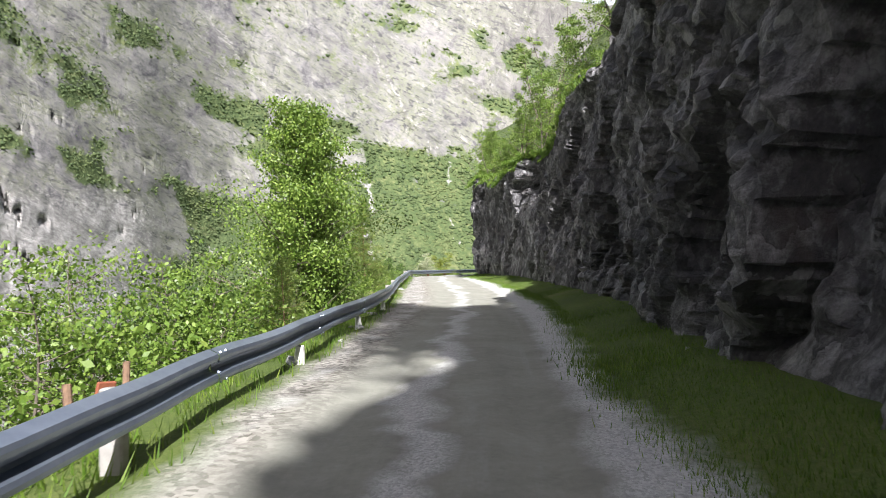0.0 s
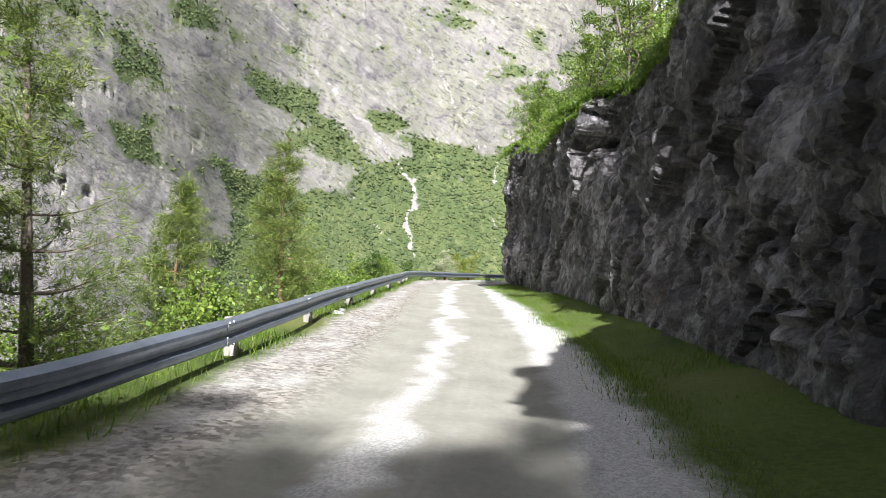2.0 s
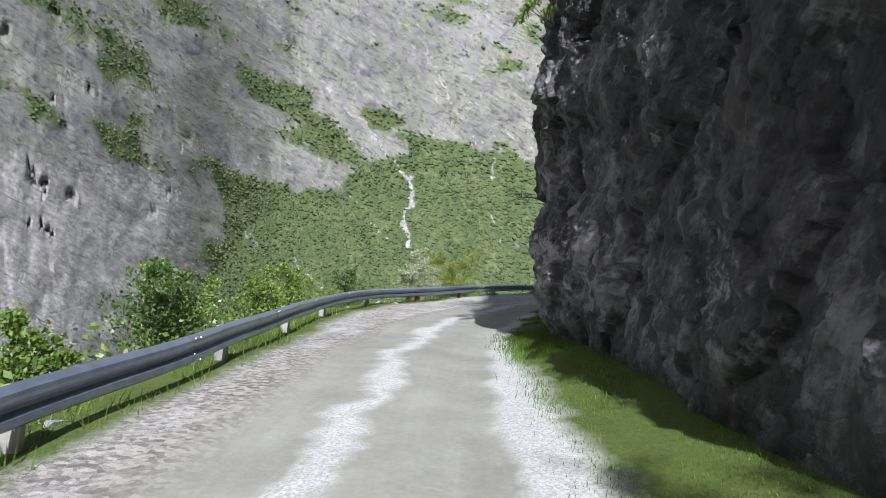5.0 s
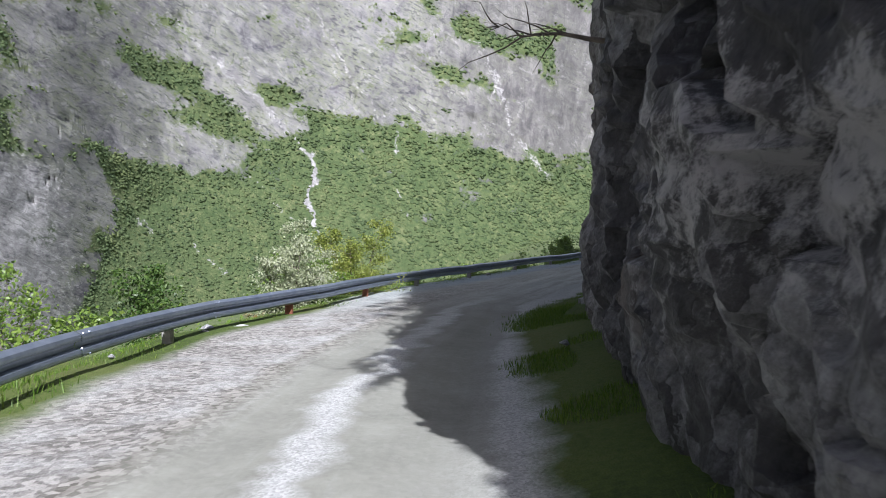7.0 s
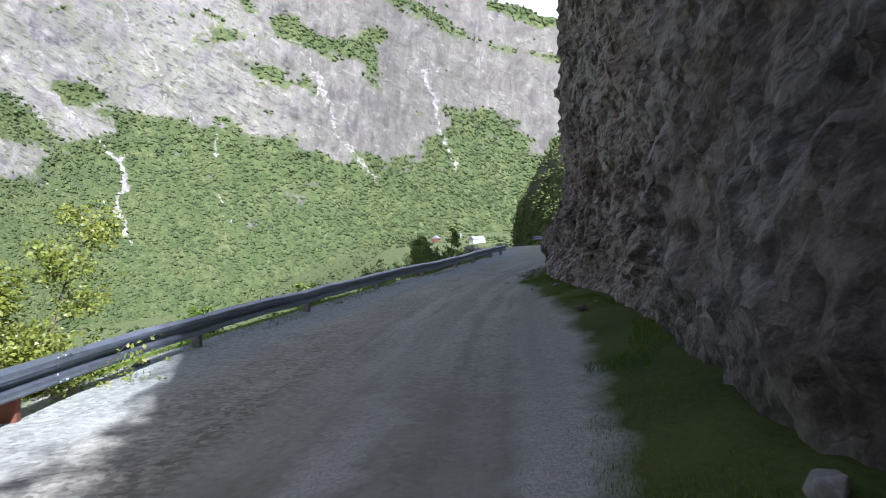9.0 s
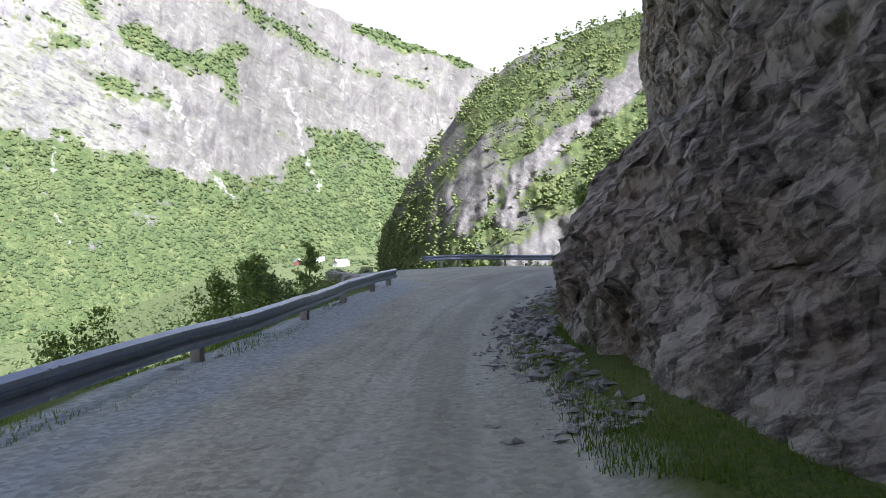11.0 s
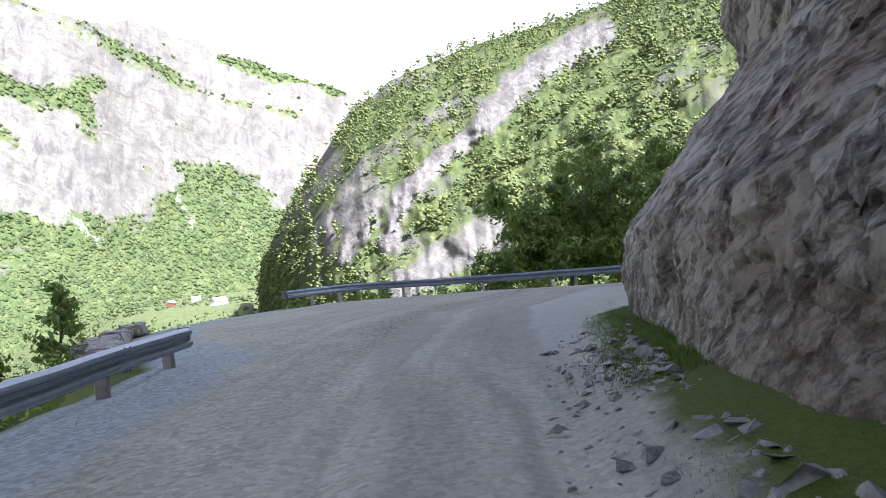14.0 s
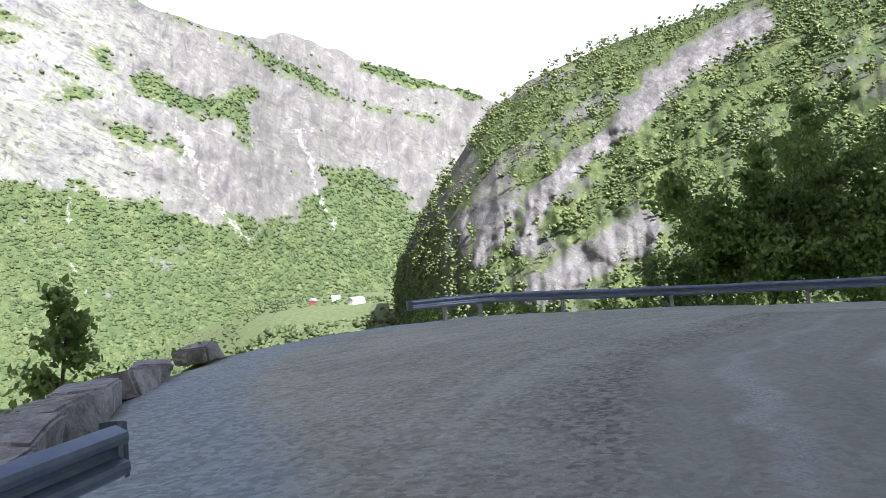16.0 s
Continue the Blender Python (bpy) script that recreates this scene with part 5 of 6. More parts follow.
def leaf_quads(centres, size, r, droop=0.0, aspect=0.6, normals=None):
    n = len(centres)
    d = r.normal(size=(n, 3))
    d[:, 2] += 0.5
    if normals is not None:
        d = normals + 0.7 * r.normal(size=(n, 3))
    d /= np.linalg.norm(d, axis=1)[:, None]
    t1 = np.cross(d, r.normal(size=(n, 3)))
    t1[:, 2] -= droop
    t1 /= np.linalg.norm(t1, axis=1)[:, None]
    t2 = np.cross(t1, d)
    t2 /= np.linalg.norm(t2, axis=1)[:, None] + 1e-9
    w = (size * r.uniform(0.6, 1.35, n))[:, None]
    v = np.stack([centres - t1 * w, centres - t2 * w * aspect + t1 * w * 0.1, centres + t1 * w, centres + t2 * w * aspect + t1 * w * 0.1], 1)
    return v.reshape(-1, 3), np.arange(n * 4).reshape(-1, 4)


def broadleaf(name, at, height, spread, leaves, size, mat, label, seed, category="tree", stems=1, bark=None, low=0.15, group="", limbs=30):
    """A tapered trunk with limbs and a ragged crown of single leaves."""
    r = np.random.default_rng(seed)
    tree = thing(name, at, label, category, group)
    wood, tips = [], []
    for st in range(stems):
        lean = r.normal(size=2) * (0.06 if stems == 1 else 0.22) * height
        h = height * (1 if st == 0 else r.uniform(0.65, 1.0))
        k = np.linspace(0, 1, 9)
        sp = np.stack([lean[0] * k ** 1.3 + 0.03 * h * np.sin(k * 5 + seed), lean[1] * k ** 1.3 + 0.03 * h * np.cos(k * 4 + seed), h * k], 1)
        rad = 0.016 * height * (1 - 0.93 * k) / (1 if stems == 1 else 1.6)
        wood.append(tube(sp, rad, 8))
        count = limbs if stems == 1 else limbs // 2
        for lim in range(count):
            f = low + (0.97 - low) * (lim + r.uniform(0, 1)) / count
            root = np.array([np.interp(f, k, sp[:, i]) for i in range(3)])
            yaw = r.uniform(0, 2 * math.pi)
            reach = spread * (1.12 - f) ** 0.75 * r.uniform(0.6, 1.15) * (0.75 + 0.25 * min(1.0, f / 0.2))
            rise = reach * r.uniform(0.15, 0.6)
            m = np.linspace(0, 1, 5)
            limb = root + np.stack([np.cos(yaw) * reach * m, np.sin(yaw) * reach * m, rise * m ** 1.3], 1) + r.normal(size=(5, 3)) * 0.03 * reach * m[:, None]
            wood.append(tube(limb, 0.006 * height * (1 - f * 0.6) * (1 - 0.85 * m), 5))
            for _ in range(8):
                g = r.uniform(0.2, 1.0)
                b0 = np.array([np.interp(g, m, limb[:, i]) for i in range(3)])
                tips.append((b0 + r.normal(size=3) * 0.17 * reach, 0.17 * reach + 0.09 * spread))
        tips.append((sp[-1], 0.16 * spread))
    v, q = join(wood)
    mesh_part("trunk", raw_mesh("trunk", v, q, bark or BARK, True), tree)
    centre = np.array([t for t, _ in tips])
    rad = np.array([w for _, w in tips])
    pickd = r.integers(0, len(tips), leaves)
    off = r.normal(size=(leaves, 3))
    off /= np.linalg.norm(off, axis=1)[:, None]
    off *= (r.uniform(0, 1, leaves) ** 0.5 * rad[pickd])[:, None]
    off[:, 2] *= 0.6
    c = centre[pickd] + off
    lv, lq = leaf_quads(c, size, r, 0.4)
    mesh_part("crown", raw_mesh("crown", lv, lq, mat, False), tree)
    return tree


def conifer(name, at, height, spread, mat, label, seed, bark=None, dense=1.0, brush=0.09, group=""):
    """A straight tapered trunk with whorls of branches and needle brushes."""
    r = np.random.default_rng(seed)
    tree = thing(name, at, label, "tree", group)
    k = np.linspace(0, 1, 8)
    sp = np.stack([0.02 * height * np.sin(k * 3 + seed), 0.02 * height * np.cos(k * 2.5 + seed), height * k], 1)
    wood = [tube(sp, 0.016 * height * (1 - 0.94 * k), 8)]
    cs, ds = [], []
    z = 0.1 * height
    while z < 0.98 * height:
        f = z / height
        for _ in range(int(5 * dense) + 1):
            yaw = r.uniform(0, 2 * math.pi)
            reach = spread * (1 - f) ** 0.8 * r.uniform(0.65, 1.1) + 0.12
            m = np.linspace(0, 1, 5)
            dirn = np.array([math.cos(yaw), math.sin(yaw)])
            limb = np.stack([dirn[0] * reach * m, dirn[1] * reach * m, z + reach * (0.35 * m ** 2 - 0.05 * m)], 1)
            limb[:, :2] += sp[min(7, int(f * 7)), :2]
            wood.append(tube(limb, 0.004 * height * (1 - f * 0.7) * (1 - 0.8 * m), 4))
            for _ in range(int(reach * 34 * dense) + 5):
                g = r.uniform(0.2, 1.05) ** 0.8
                p0 = np.array([np.interp(g, m, limb[:, i]) for i in range(3)])
                side = r.normal(size=3) * 0.06 * (1 + reach)
                cs.append(p0 + side)
                ds.append(np.array([dirn[0], dirn[1], 0.5]) + r.normal(size=3) * 0.8)
        z += height * r.uniform(0.05, 0.085)
    for g in np.linspace(0.86, 1.03, 24):
        cs.append(np.array([sp[-1, 0], sp[-1, 1], height * g]) + r.normal(size=3) * 0.03)
        ds.append(np.array([0, 0, 1.0]) + r.normal(size=3) * 0.5)
    v, q = join(wood)
    mesh_part("trunk", raw_mesh("trunk", v, q, bark or BARK, True), tree)
    c, d = np.array(cs), np.array(ds)
    c, d = np.repeat(c, 11, 0) + r.normal(size=(len(c) * 11, 3)) * 0.035, np.repeat(d, 11, 0) + r.normal(size=(len(d) * 11, 3)) * 0.5
    d /= np.linalg.norm(d, axis=1)[:, None]
    t2 = np.cross(d, r.normal(size=d.shape))
    t2 /= np.linalg.norm(t2, axis=1)[:, None]
    w = (0.4 * brush * r.uniform(0.6, 1.3, len(c)))[:, None]
    lv = np.stack([c - t2 * w * 0.11, c + t2 * w * 0.11, c + d * w * 1.6 + t2 * w * 0.05, c + d * w * 1.6 - t2 * w * 0.05], 1).reshape(-1, 3)
    mesh_part("crown", raw_mesh("crown", lv, np.arange(len(lv)).reshape(-1, 4), mat, False), tree)
    return tree


# beside the drop
broadleaf("birch_tree", (-3.4, 17.0, -0.9), 6.0, 2.15, 50000, 0.038, LEAF, "leafy young birch tree leaning over the rail", 11, low=0.04, limbs=90)
broadleaf("birch_tree", (-3.8, 19.4, -1.4), 4.6, 1.35, 16000, 0.038, LEAF_DARK, "dark leafy alder tree behind the rail", 12, limbs=45)
conifer("pine_tree", (-3.25, 14.8, -0.7), 2.0, 0.6, NEEDLE, "small thin pine with a reddish trunk", 13, PINE_BARK, 0.7)
conifer("pine_tree", (-3.7, 22.0, -1.0), 5.8, 1.5, NEEDLE, "dark bushy pine tree behind the rail", 14, BARK, 1.2, 0.11)
conifer("pine_tree", (-3.1, 30.1, -0.8), 4.7, 1.1, NEEDLE, "young sunlit pine with open whorls of branches", 15, PINE_BARK, 1.5, 0.12)
conifer("pine_tree", (-4.3, 27.4, -1.5), 4.0, 1.0, NEEDLE, "young pine on the slope below the rail", 16, PINE_BARK, 1.5, 0.12)
BUSHES = [(-3.3, 2.0, 1.5), (-3.9, 5.0, 1.7), (-4.6, 8.2, 2.9), (-5.8, 10.5, 4.1), (-4.2, 11.8, 2.7), (-6.2, 13.5, 4.3), (-3.3, 10.0, 1.3), (-4.9, 15.6, 2.6),
          (-5.2, 24.0, 2.6), (-3.0, 24.6, 1.3), (-3.4, 33.2, 1.1), (-3.2, 36.2, 1.0), (-4.0, 38.5, 1.6), (-5.0, 35.0, 1.7), (-3.3, 41.5, 1.1), (-3.5, 45.0, 1.7),
          (-4.4, 47.5, 2.2), (-3.7, 50.5, 1.5), (-3.9, 54.0, 1.7), (-4.6, 57.0, 2.4), (-3.2, 58.8, 1.5), (2.0, 73.0, 1.0), (5.0, 79.0, 1.2), (8.4, 84.6, 1.6), (11.2, 88.6, 1.8), (13.4, 92.5, 2.0)]
for i, (bx, by, bh) in enumerate(BUSHES):
    broadleaf("bush", (bx, by, ground_z(bx, by) - 0.1), bh, bh * 0.55, int(2100 * bh), 0.035, LEAF if i % 5 else LEAF_DARK,
              "green leafy bush on the steep slope below the rail", 40 + i, "bush", 4, None, 0.1, "bushes along the drop")
broadleaf("bush", (-1.5, 63.6, -0.9), 2.9, 1.2, 15000, 0.03, LEAF_PALE, "pale silvery willow bush outside the rail", 81, "bush", 4)
broadleaf("bush", (0.0, 66.6, -0.9), 3.0, 1.3, 16000, 0.03, LEAF_GOLD, "yellow-green bush outside the rail", 82, "bush", 4)
broadleaf("bush", (-1.0, 65.4, -1.2), 2.4, 1.1, 9000, 0.032, LEAF, "green bush between paler bushes below the rail", 83, "bush", 4)
conifer("pine_tree", (-1.8, 61.6, -1.4), 1.3, 0.4, plain_material("dead_needles", (0.2, 0.07, 0.03), (0.34, 0.16, 0.07), 20.0), "dead orange-brown young pine below the rail", 84, PINE_BARK, 0.35)
broadleaf("alder_tree", (17.6, 102.3, -4.5), 6.4, 1.4, 2300, 0.075, LEAF_BEND, "thin dark tree standing below the turnout edge", 91, bark=BARK, low=0.4)
broadleaf("alder_tree", (16.4, 103.4, -5.0), 6.6, 1.4, 2300, 0.075, LEAF_BEND, "slender dark tree beside the turnout drop", 92, bark=BARK, low=0.4)
broadleaf("alder_tree", (15.3, 101.4, -5.2), 6.5, 1.5, 4200, 0.08, LEAF_BEND, "full dark tree among thinner ones below the turnout", 95, bark=BARK, low=0.35)
broadleaf("alder_tree", (14.4, 100.0, -5.2), 5.9, 1.7, 4200, 0.085, LEAF_BEND, "bushy dark tree on the slope under the road", 93, bark=BARK, low=0.3)
broadleaf("alder_tree", (13.0, 98.0, -5.0), 4.6, 1.6, 3200, 0.085, LEAF_BEND, "low dark tree on the slope under the road", 94, bark=BARK, low=0.2)
# beyond the outer bend
for i, (tx, ty, th) in enumerate([(44.2, 113.4, 6.6), (46.5, 112.5, 8.9), (49.3, 110.6, 9.0), (47.6, 108.2, 7.6), (52.3, 108.0, 6.0), (51.0, 114.5, 8.2)]):
    broadleaf("alder_tree", (tx, ty, -1.2), th, 3.2, 9000, 0.13, LEAF_BEND, "large dense dark-green tree behind the bend", 100 + i, stems=3, low=0.12, group="trees behind the bend")
broadleaf("bush", (41.0, 113.0, -1.4), 3.0, 1.6, 2600, 0.09, LEAF_DARK, "dark rounded bush behind the outer rail", 110, "bush", 4)
for i, (bx, by) in enumerate([(30.0, 113.5), (33.0, 113.0), (36.0, 111.0), (39.0, 108.5), (42.0, 105.0)]):
    broadleaf("bush", (bx, by, -1.6), 2.1, 1.2, 1500, 0.07, LEAF, "bright green bush outside the outer rail", 112 + i, "bush", 4, group="bushes by the bend")
# on top of the cliff
for i, (tx, ty, tz, th) in enumerate([(4.6, 38.6, 5.8, 5.6), (4.9, 41.4, 5.9, 5.6), (5.4, 43.0, 6.0, 5.0), (4.9, 45.4, 6.2, 2.8), (5.6, 36.4, 6.1, 7.4), (7.2, 31.0, 6.9, 3.6), (6.4, 38.0, 6.4, 7.6), (5.2, 34.6, 6.2, 4.2), (6.6, 25.5, 8.0, 5.6), (7.0, 22.5, 8.8, 5.4),
                                      (6.2, 28.0, 7.6, 3.6), (3.7, 49.6, 6.6, 4.0), (4.0, 52.3, 8.0, 3.2), (4.6, 47.6, 6.5, 3.6)]):
    broadleaf("birch_tree", (tx, ty, tz), th, 1.35, 5600, 0.04, LEAF, "small birch tree on the cliff top", 130 + i, stems=2, low=0.1, group="birches on the cliff top")
for i, (tx, ty, tz, th) in enumerate([(4.5, -14.5, 20.2, 8.5), (4.5, -12.4, 19.4, 8.0), (4.6, -10.5, 18.8, 7.5), (4.4, -16.8, 21.2, 7.0), (5.3, -9.0, 18.2, 8.8), (4.7, -7.6, 17.6, 8.6), (3.9, -8.6, 18.0, 8.0)]):
    broadleaf("birch_tree", (tx, ty, tz), th, 2.4, 3000 if ty > -9.5 else 1500, 0.12, LEAF, "birch tree on the high cliff top", 150 + i, stems=2, low=0.1, group="birches on the cliff top")


def build_turf():
    """Grass blades along the foot of the cliff and the outer verge."""
    r = np.random.default_rng(5)

    def blades(name, x, y, z, h, label):
        n = len(x)
        yaw = r.uniform(0, 2 * math.pi, n)
        lean = r.normal(size=(n, 2)) * 0.35 * h[:, None]
        wid = 0.004 + 0.03 * h
        a = np.stack([x - np.cos(yaw) * wid, y - np.sin(yaw) * wid, z - 0.02], 1)
        b = np.stack([x + np.cos(yaw) * wid, y + np.sin(yaw) * wid, z - 0.02], 1)
        c = np.stack([x + lean[:, 0], y + lean[:, 1], z + h], 1)
        v = np.stack([a, b, c], 1).reshape(-1, 3)
        tagged(new(name, raw_mesh(name, v, np.arange(n * 3).reshape(-1, 3), GRASS, False)), label, "grass", kind="stuff")

    foot = smooth_line([q for q in FOOT_LINE if q[1] > -8][:24], 0.05)
    t = np.gradient(foot, axis=0)
    t /= np.linalg.norm(t, axis=1)[:, None]
    n = 185000
    k = r.integers(0, len(foot), n)
    wide = np.interp(foot[k, 1], [5, 20, 36, 46, 52, 60, 70, 78, 84, 89], [1.4, 1.7, 1.65, 1.2, 1.1, 1.4, 0.9, 0.75, 0.75, 0.7])
    d = r.uniform(0, 1, n) ** 0.8 * (wide + 0.15 * r.normal(size=n))
    dens = vnoise(np.stack([foot[k, 0] * 0.8, foot[k, 1] * 0.8, d], 1), 3)
    late = foot[k, 1] > 49
    keep = (dens > -0.8 + 0.45 * late + 0.3 * (late & (foot[k, 1] < 74)) + 0.5 * np.clip(d / wide - 0.6, 0, 1))
    k, d = k[keep], d[keep]
    x = foot[k, 0] - t[k, 1] * (d - 0.1)
    y = foot[k, 1] + t[k, 0] * (d - 0.1)
    z = road_z(y) + np.clip(1.1 - d, 0, 1.1) * 0.22
    blades("grass", x, y, z, r.uniform(0.02, 0.085, len(x)) * np.where(y > 49, 0.8, 1.0), "bright green grass along the foot of the cliff")
    edge = smooth_line([q for q in EDGE if -12 < q[1]][:38], 0.05)
    t = np.gradient(edge, axis=0)
    t /= np.linalg.norm(t, axis=1)[:, None]
    n = 90000
    k = r.integers(0, len(edge), n)
    d = r.normal(size=n) * 0.5 - 0.25
    dens = vnoise(np.stack([edge[k, 0] * 0.7, edge[k, 1] * 0.7, d], 1), 6)
    keep = (dens > -0.45 + 0.35 * (edge[k, 1] > 54)) & (d < 0.75) & (edge[k, 1] < 92)
    k, d = k[keep], d[keep]
    x = edge[k, 0] + t[k, 1] * d
    y = edge[k, 1] - t[k, 0] * d
    out = np.clip(-d, 0, None)
    z = road_z(y) - np.where(out < 1, 0.25 * out, 0.25 + (out - 1) * 0.85)
    blades("grass", x, y, z, r.uniform(0.03, 0.17, len(x)) * np.where(y > 54, 0.4, 1.0), "yellow-green grass on the outer verge under the rail")
    # low growth on the slope below the road
    n = 46000
    k = r.integers(0, len(edge), n)
    d = 0.6 + 26 * r.uniform(0, 1, n) ** 1.7
    x = edge[k, 0] - t[k, 1] * d
    y = edge[k, 1] + t[k, 0] * d
    z = road_z(edge[k, 1]) - np.where(d < 1, 0.25 * d, 0.25 + (d - 1) * 0.85) + r.uniform(0, 0.5, n) + 0.4 * fbm(np.stack([x, y, 0 * x], 1) * 0.5, 3, 8)
    v, q = leaf_quads(np.stack([x, y, z], 1), 0.045 + 0.006 * d, r)
    tagged(new("undergrowth", raw_mesh("undergrowth", v, q, LEAF, False)), "tangled green undergrowth on the slope below the road", "undergrowth", kind="stuff")


build_turf()


# ---- stones ----
def stone_mesh(seed):
    r = random.Random(seed)
    bm = bmesh.new()
    for _ in range(15):
        p = Vector((r.gauss(0, 1), r.gauss(0, 1), r.gauss(0, 1))).normalized() * r.uniform(0.36, 0.52)
        bm.verts.new(p)
    hull = bmesh.ops.convex_hull(bm, input=bm.verts[:])
    bmesh.ops.delete(bm, geom=[g for g in hull["geom_interior"] if isinstance(g, bmesh.types.BMVert)], context="VERTS")
    bmesh.ops.bevel(bm, geom=bm.edges[:], offset=0.02, segments=1, affect="EDGES")
    me = bpy.data.meshes.new("stone")
    bm.to_mesh(me)
    bm.free()
    me.materials.append(BOULDER)
    return me


STONES = [stone_mesh(200 + i) for i in range(7)]
rs = random.Random(77)


def stone(name, x, y, z, size, label, group, flat=0.7):
    ob = new(name, STONES[rs.randrange(7)])
    ob.matrix_world = pose(x, y, z, rs.uniform(-12, 12), rs.uniform(-12, 12), rs.uniform(0, 360)) @ Matrix.Diagonal((size * rs.uniform(0.9, 1.5), size * rs.uniform(0.8, 1.1), size * flat * rs.uniform(0.8, 1.2), 1))
    return tagged(ob, label, "stone", group)


def block_mesh(seed):
    r = random.Random(seed)
    bm = bmesh.new()
    bmesh.ops.create_cube(bm, size=1.0)
    for v in bm.verts:
        v.co += Vector((r.uniform(-0.14, 0.14), r.uniform(-0.12, 0.12), r.uniform(-0.12, 0.12)))
    bmesh.ops.bevel(bm, geom=bm.edges[:], offset=0.07, segments=2, affect="EDGES")
    bmesh.ops.subdivide_edges(bm, edges=bm.edges[:], cuts=2, use_grid_fill=True)
    for v in bm.verts:
        v.co += Vector((1, 1, 1)) * 0.035 * noise.noise(v.co * 3.5 + Vector((seed, 0, 0))) + v.co.normalized() * 0.03 * noise.noise(v.co * 9 + Vector((0, seed, 0)))
    me = bpy.data.meshes.new("boulder")
    bm.to_mesh(me)
    bm.free()
    me.materials.append(BOULDER)
    return me


BLOCKS = [block_mesh(300 + i) for i in range(4)]
for i, (bx, by, ln, ht) in enumerate([(17.25, 95.9, 0.8, 0.42), (17.4, 97.0, 1.1, 0.45), (17.65, 98.3, 1.3, 0.5), (18.05, 99.8, 1.4, 0.5), (18.6, 101.4, 1.3, 0.45), (19.0, 102.9, 1.1, 0.42), (20.3, 106.4, 1.2, 0.5)]):
    ob = new("boulder", BLOCKS[i % 4])
    ht *= 0.8
    ob.matrix_world = pose(bx, by, float(road_z(by)) + 0.3 * ht, rs.uniform(-5, 5), rs.uniform(-5, 5), 74 + rs.uniform(-12, 12)) @ Matrix.Diagonal((ln, 0.65, ht, 1))
    tagged(ob, "grey angular boulder on the edge of the turnout", "stone", "edge boulders")
for i in range(160):
    k = rs.random()
    fx, fy = FOOT[int(np.interp(k, [0, 1], [int(np.argmin(np.hypot(FOOT[:, 0] - 12.2, FOOT[:, 1] - 77.6))), int(np.argmin(np.hypot(FOOT[:, 0] - 21.4, FOOT[:, 1] - 89.6)))]))][:2]
    dd = min(1.1, abs(rs.gauss(0.0, 0.34)) + 0.25)
    x, y = fx - 0.80 * dd, fy + 0.55 * dd
    sz = min(0.2, 0.04 + rs.expovariate(34)) * (0.75 if y > 82 else 1)
    stone("stone", x, y, float(road_z(y)) + 0.22 * max(0, 1.1 - dd) + 0.22 * sz, sz, "loose grey stone fallen at the foot of the cliff", "fallen stones", 0.75)
for x, y, sz in [(13.35, 80.45, 0.36), (13.6, 80.1, 0.4), (14.6, 82.0, 0.26), (15.9, 83.7, 0.28)]:
    stone("stone", x, y, float(road_z(y)) + 0.2, sz, "large dark slab of rock fallen beside the road", "fallen stones", 0.5)
for i in range(40):
    j = rs.randrange(20, len(FOOT) - 300)
    dd = abs(rs.gauss(0.0, 0.35)) + 0.1
    if FOOT[j, 1] < 9 or 52 < FOOT[j, 1] < 74:
        stone("stone", FOOT[j, 0] - dd, FOOT[j, 1], float(road_z(FOOT[j, 1])) + 0.2, rs.uniform(0.1, 0.32), "loose stone lying in the grass below the cliff", "fallen stones", 0.6)
for i in range(26):
    j = rs.randrange(40, len(RAIL_PTS) - 1)
    x, y = RAIL_PTS[j] + np.array([rs.uniform(-0.35, 0.15), 0])
    stone("stone", float(x), float(y), float(road_z(y)) + 0.02, rs.uniform(0.1, 0.35), "pale stone on the verge under the rail", "verge stones", 0.5)


def build_rubble():
    """Small broken rock between the larger stones, joined."""
    r = np.random.default_rng(31)
    lo = int(np.argmin(np.hypot(FOOT[:, 0] - 11.6, FOOT[:, 1] - 76.4)))
    hi = int(np.argmin(np.hypot(FOOT[:, 0] - 22.0, FOOT[:, 1] - 90.2)))
    n = 3600
    k = r.integers(lo, hi, n)
    d = np.clip(np.abs(r.normal(size=n)) * 0.4 + 0.3, 0, 1.4)
    x, y = FOOT[k, 0] - 0.80 * d + 0.1, FOOT[k, 1] + 0.55 * d
    size = 0.013 + r.exponential(0.015, n)
    z = road_z(y) + np.clip(1.1 - d, 0, 1.1) * 0.22 + 0.3 * size
    corner = np.array([(1, 0, 0), (-1, 0, 0), (0, 1, 0), (0, -1, 0), (0, 0, 1), (0, 0, -1)], float)
    v = corner[None] * r.uniform(0.5, 1.25, (n, 6, 3)) + r.normal(size=(n, 6, 3)) * np.array([0.2, 0.2, 0.35])
    yaw = r.uniform(0, 6.28, n)
    rot = np.stack([np.cos(yaw), -np.sin(yaw), np.sin(yaw), np.cos(yaw)], 1).reshape(n, 2, 2)
    v[..., :2] = np.einsum("nij,nkj->nki", rot, v[..., :2] + r.normal(size=(n, 6, 2)) * 0.25)
    v = v * size[:, None, None] * np.array([1.3, 1.0, 0.5]) + np.stack([x, y, z], 1)[:, None]
    tri = np.array([(0, 2, 4), (2, 1, 4), (1, 3, 4), (3, 0, 4), (2, 0, 5), (1, 2, 5), (3, 1, 5), (0, 3, 5)])
    q = (tri[None] + 6 * np.arange(n)[:, None, None]).reshape(-1, 3)
    tagged(new("rubble", raw_mesh("rubble", v.reshape(-1, 3), q, BOULDER, False)), "broken grey rubble along the foot of the cliff", "rubble", kind="stuff")


build_rubble()


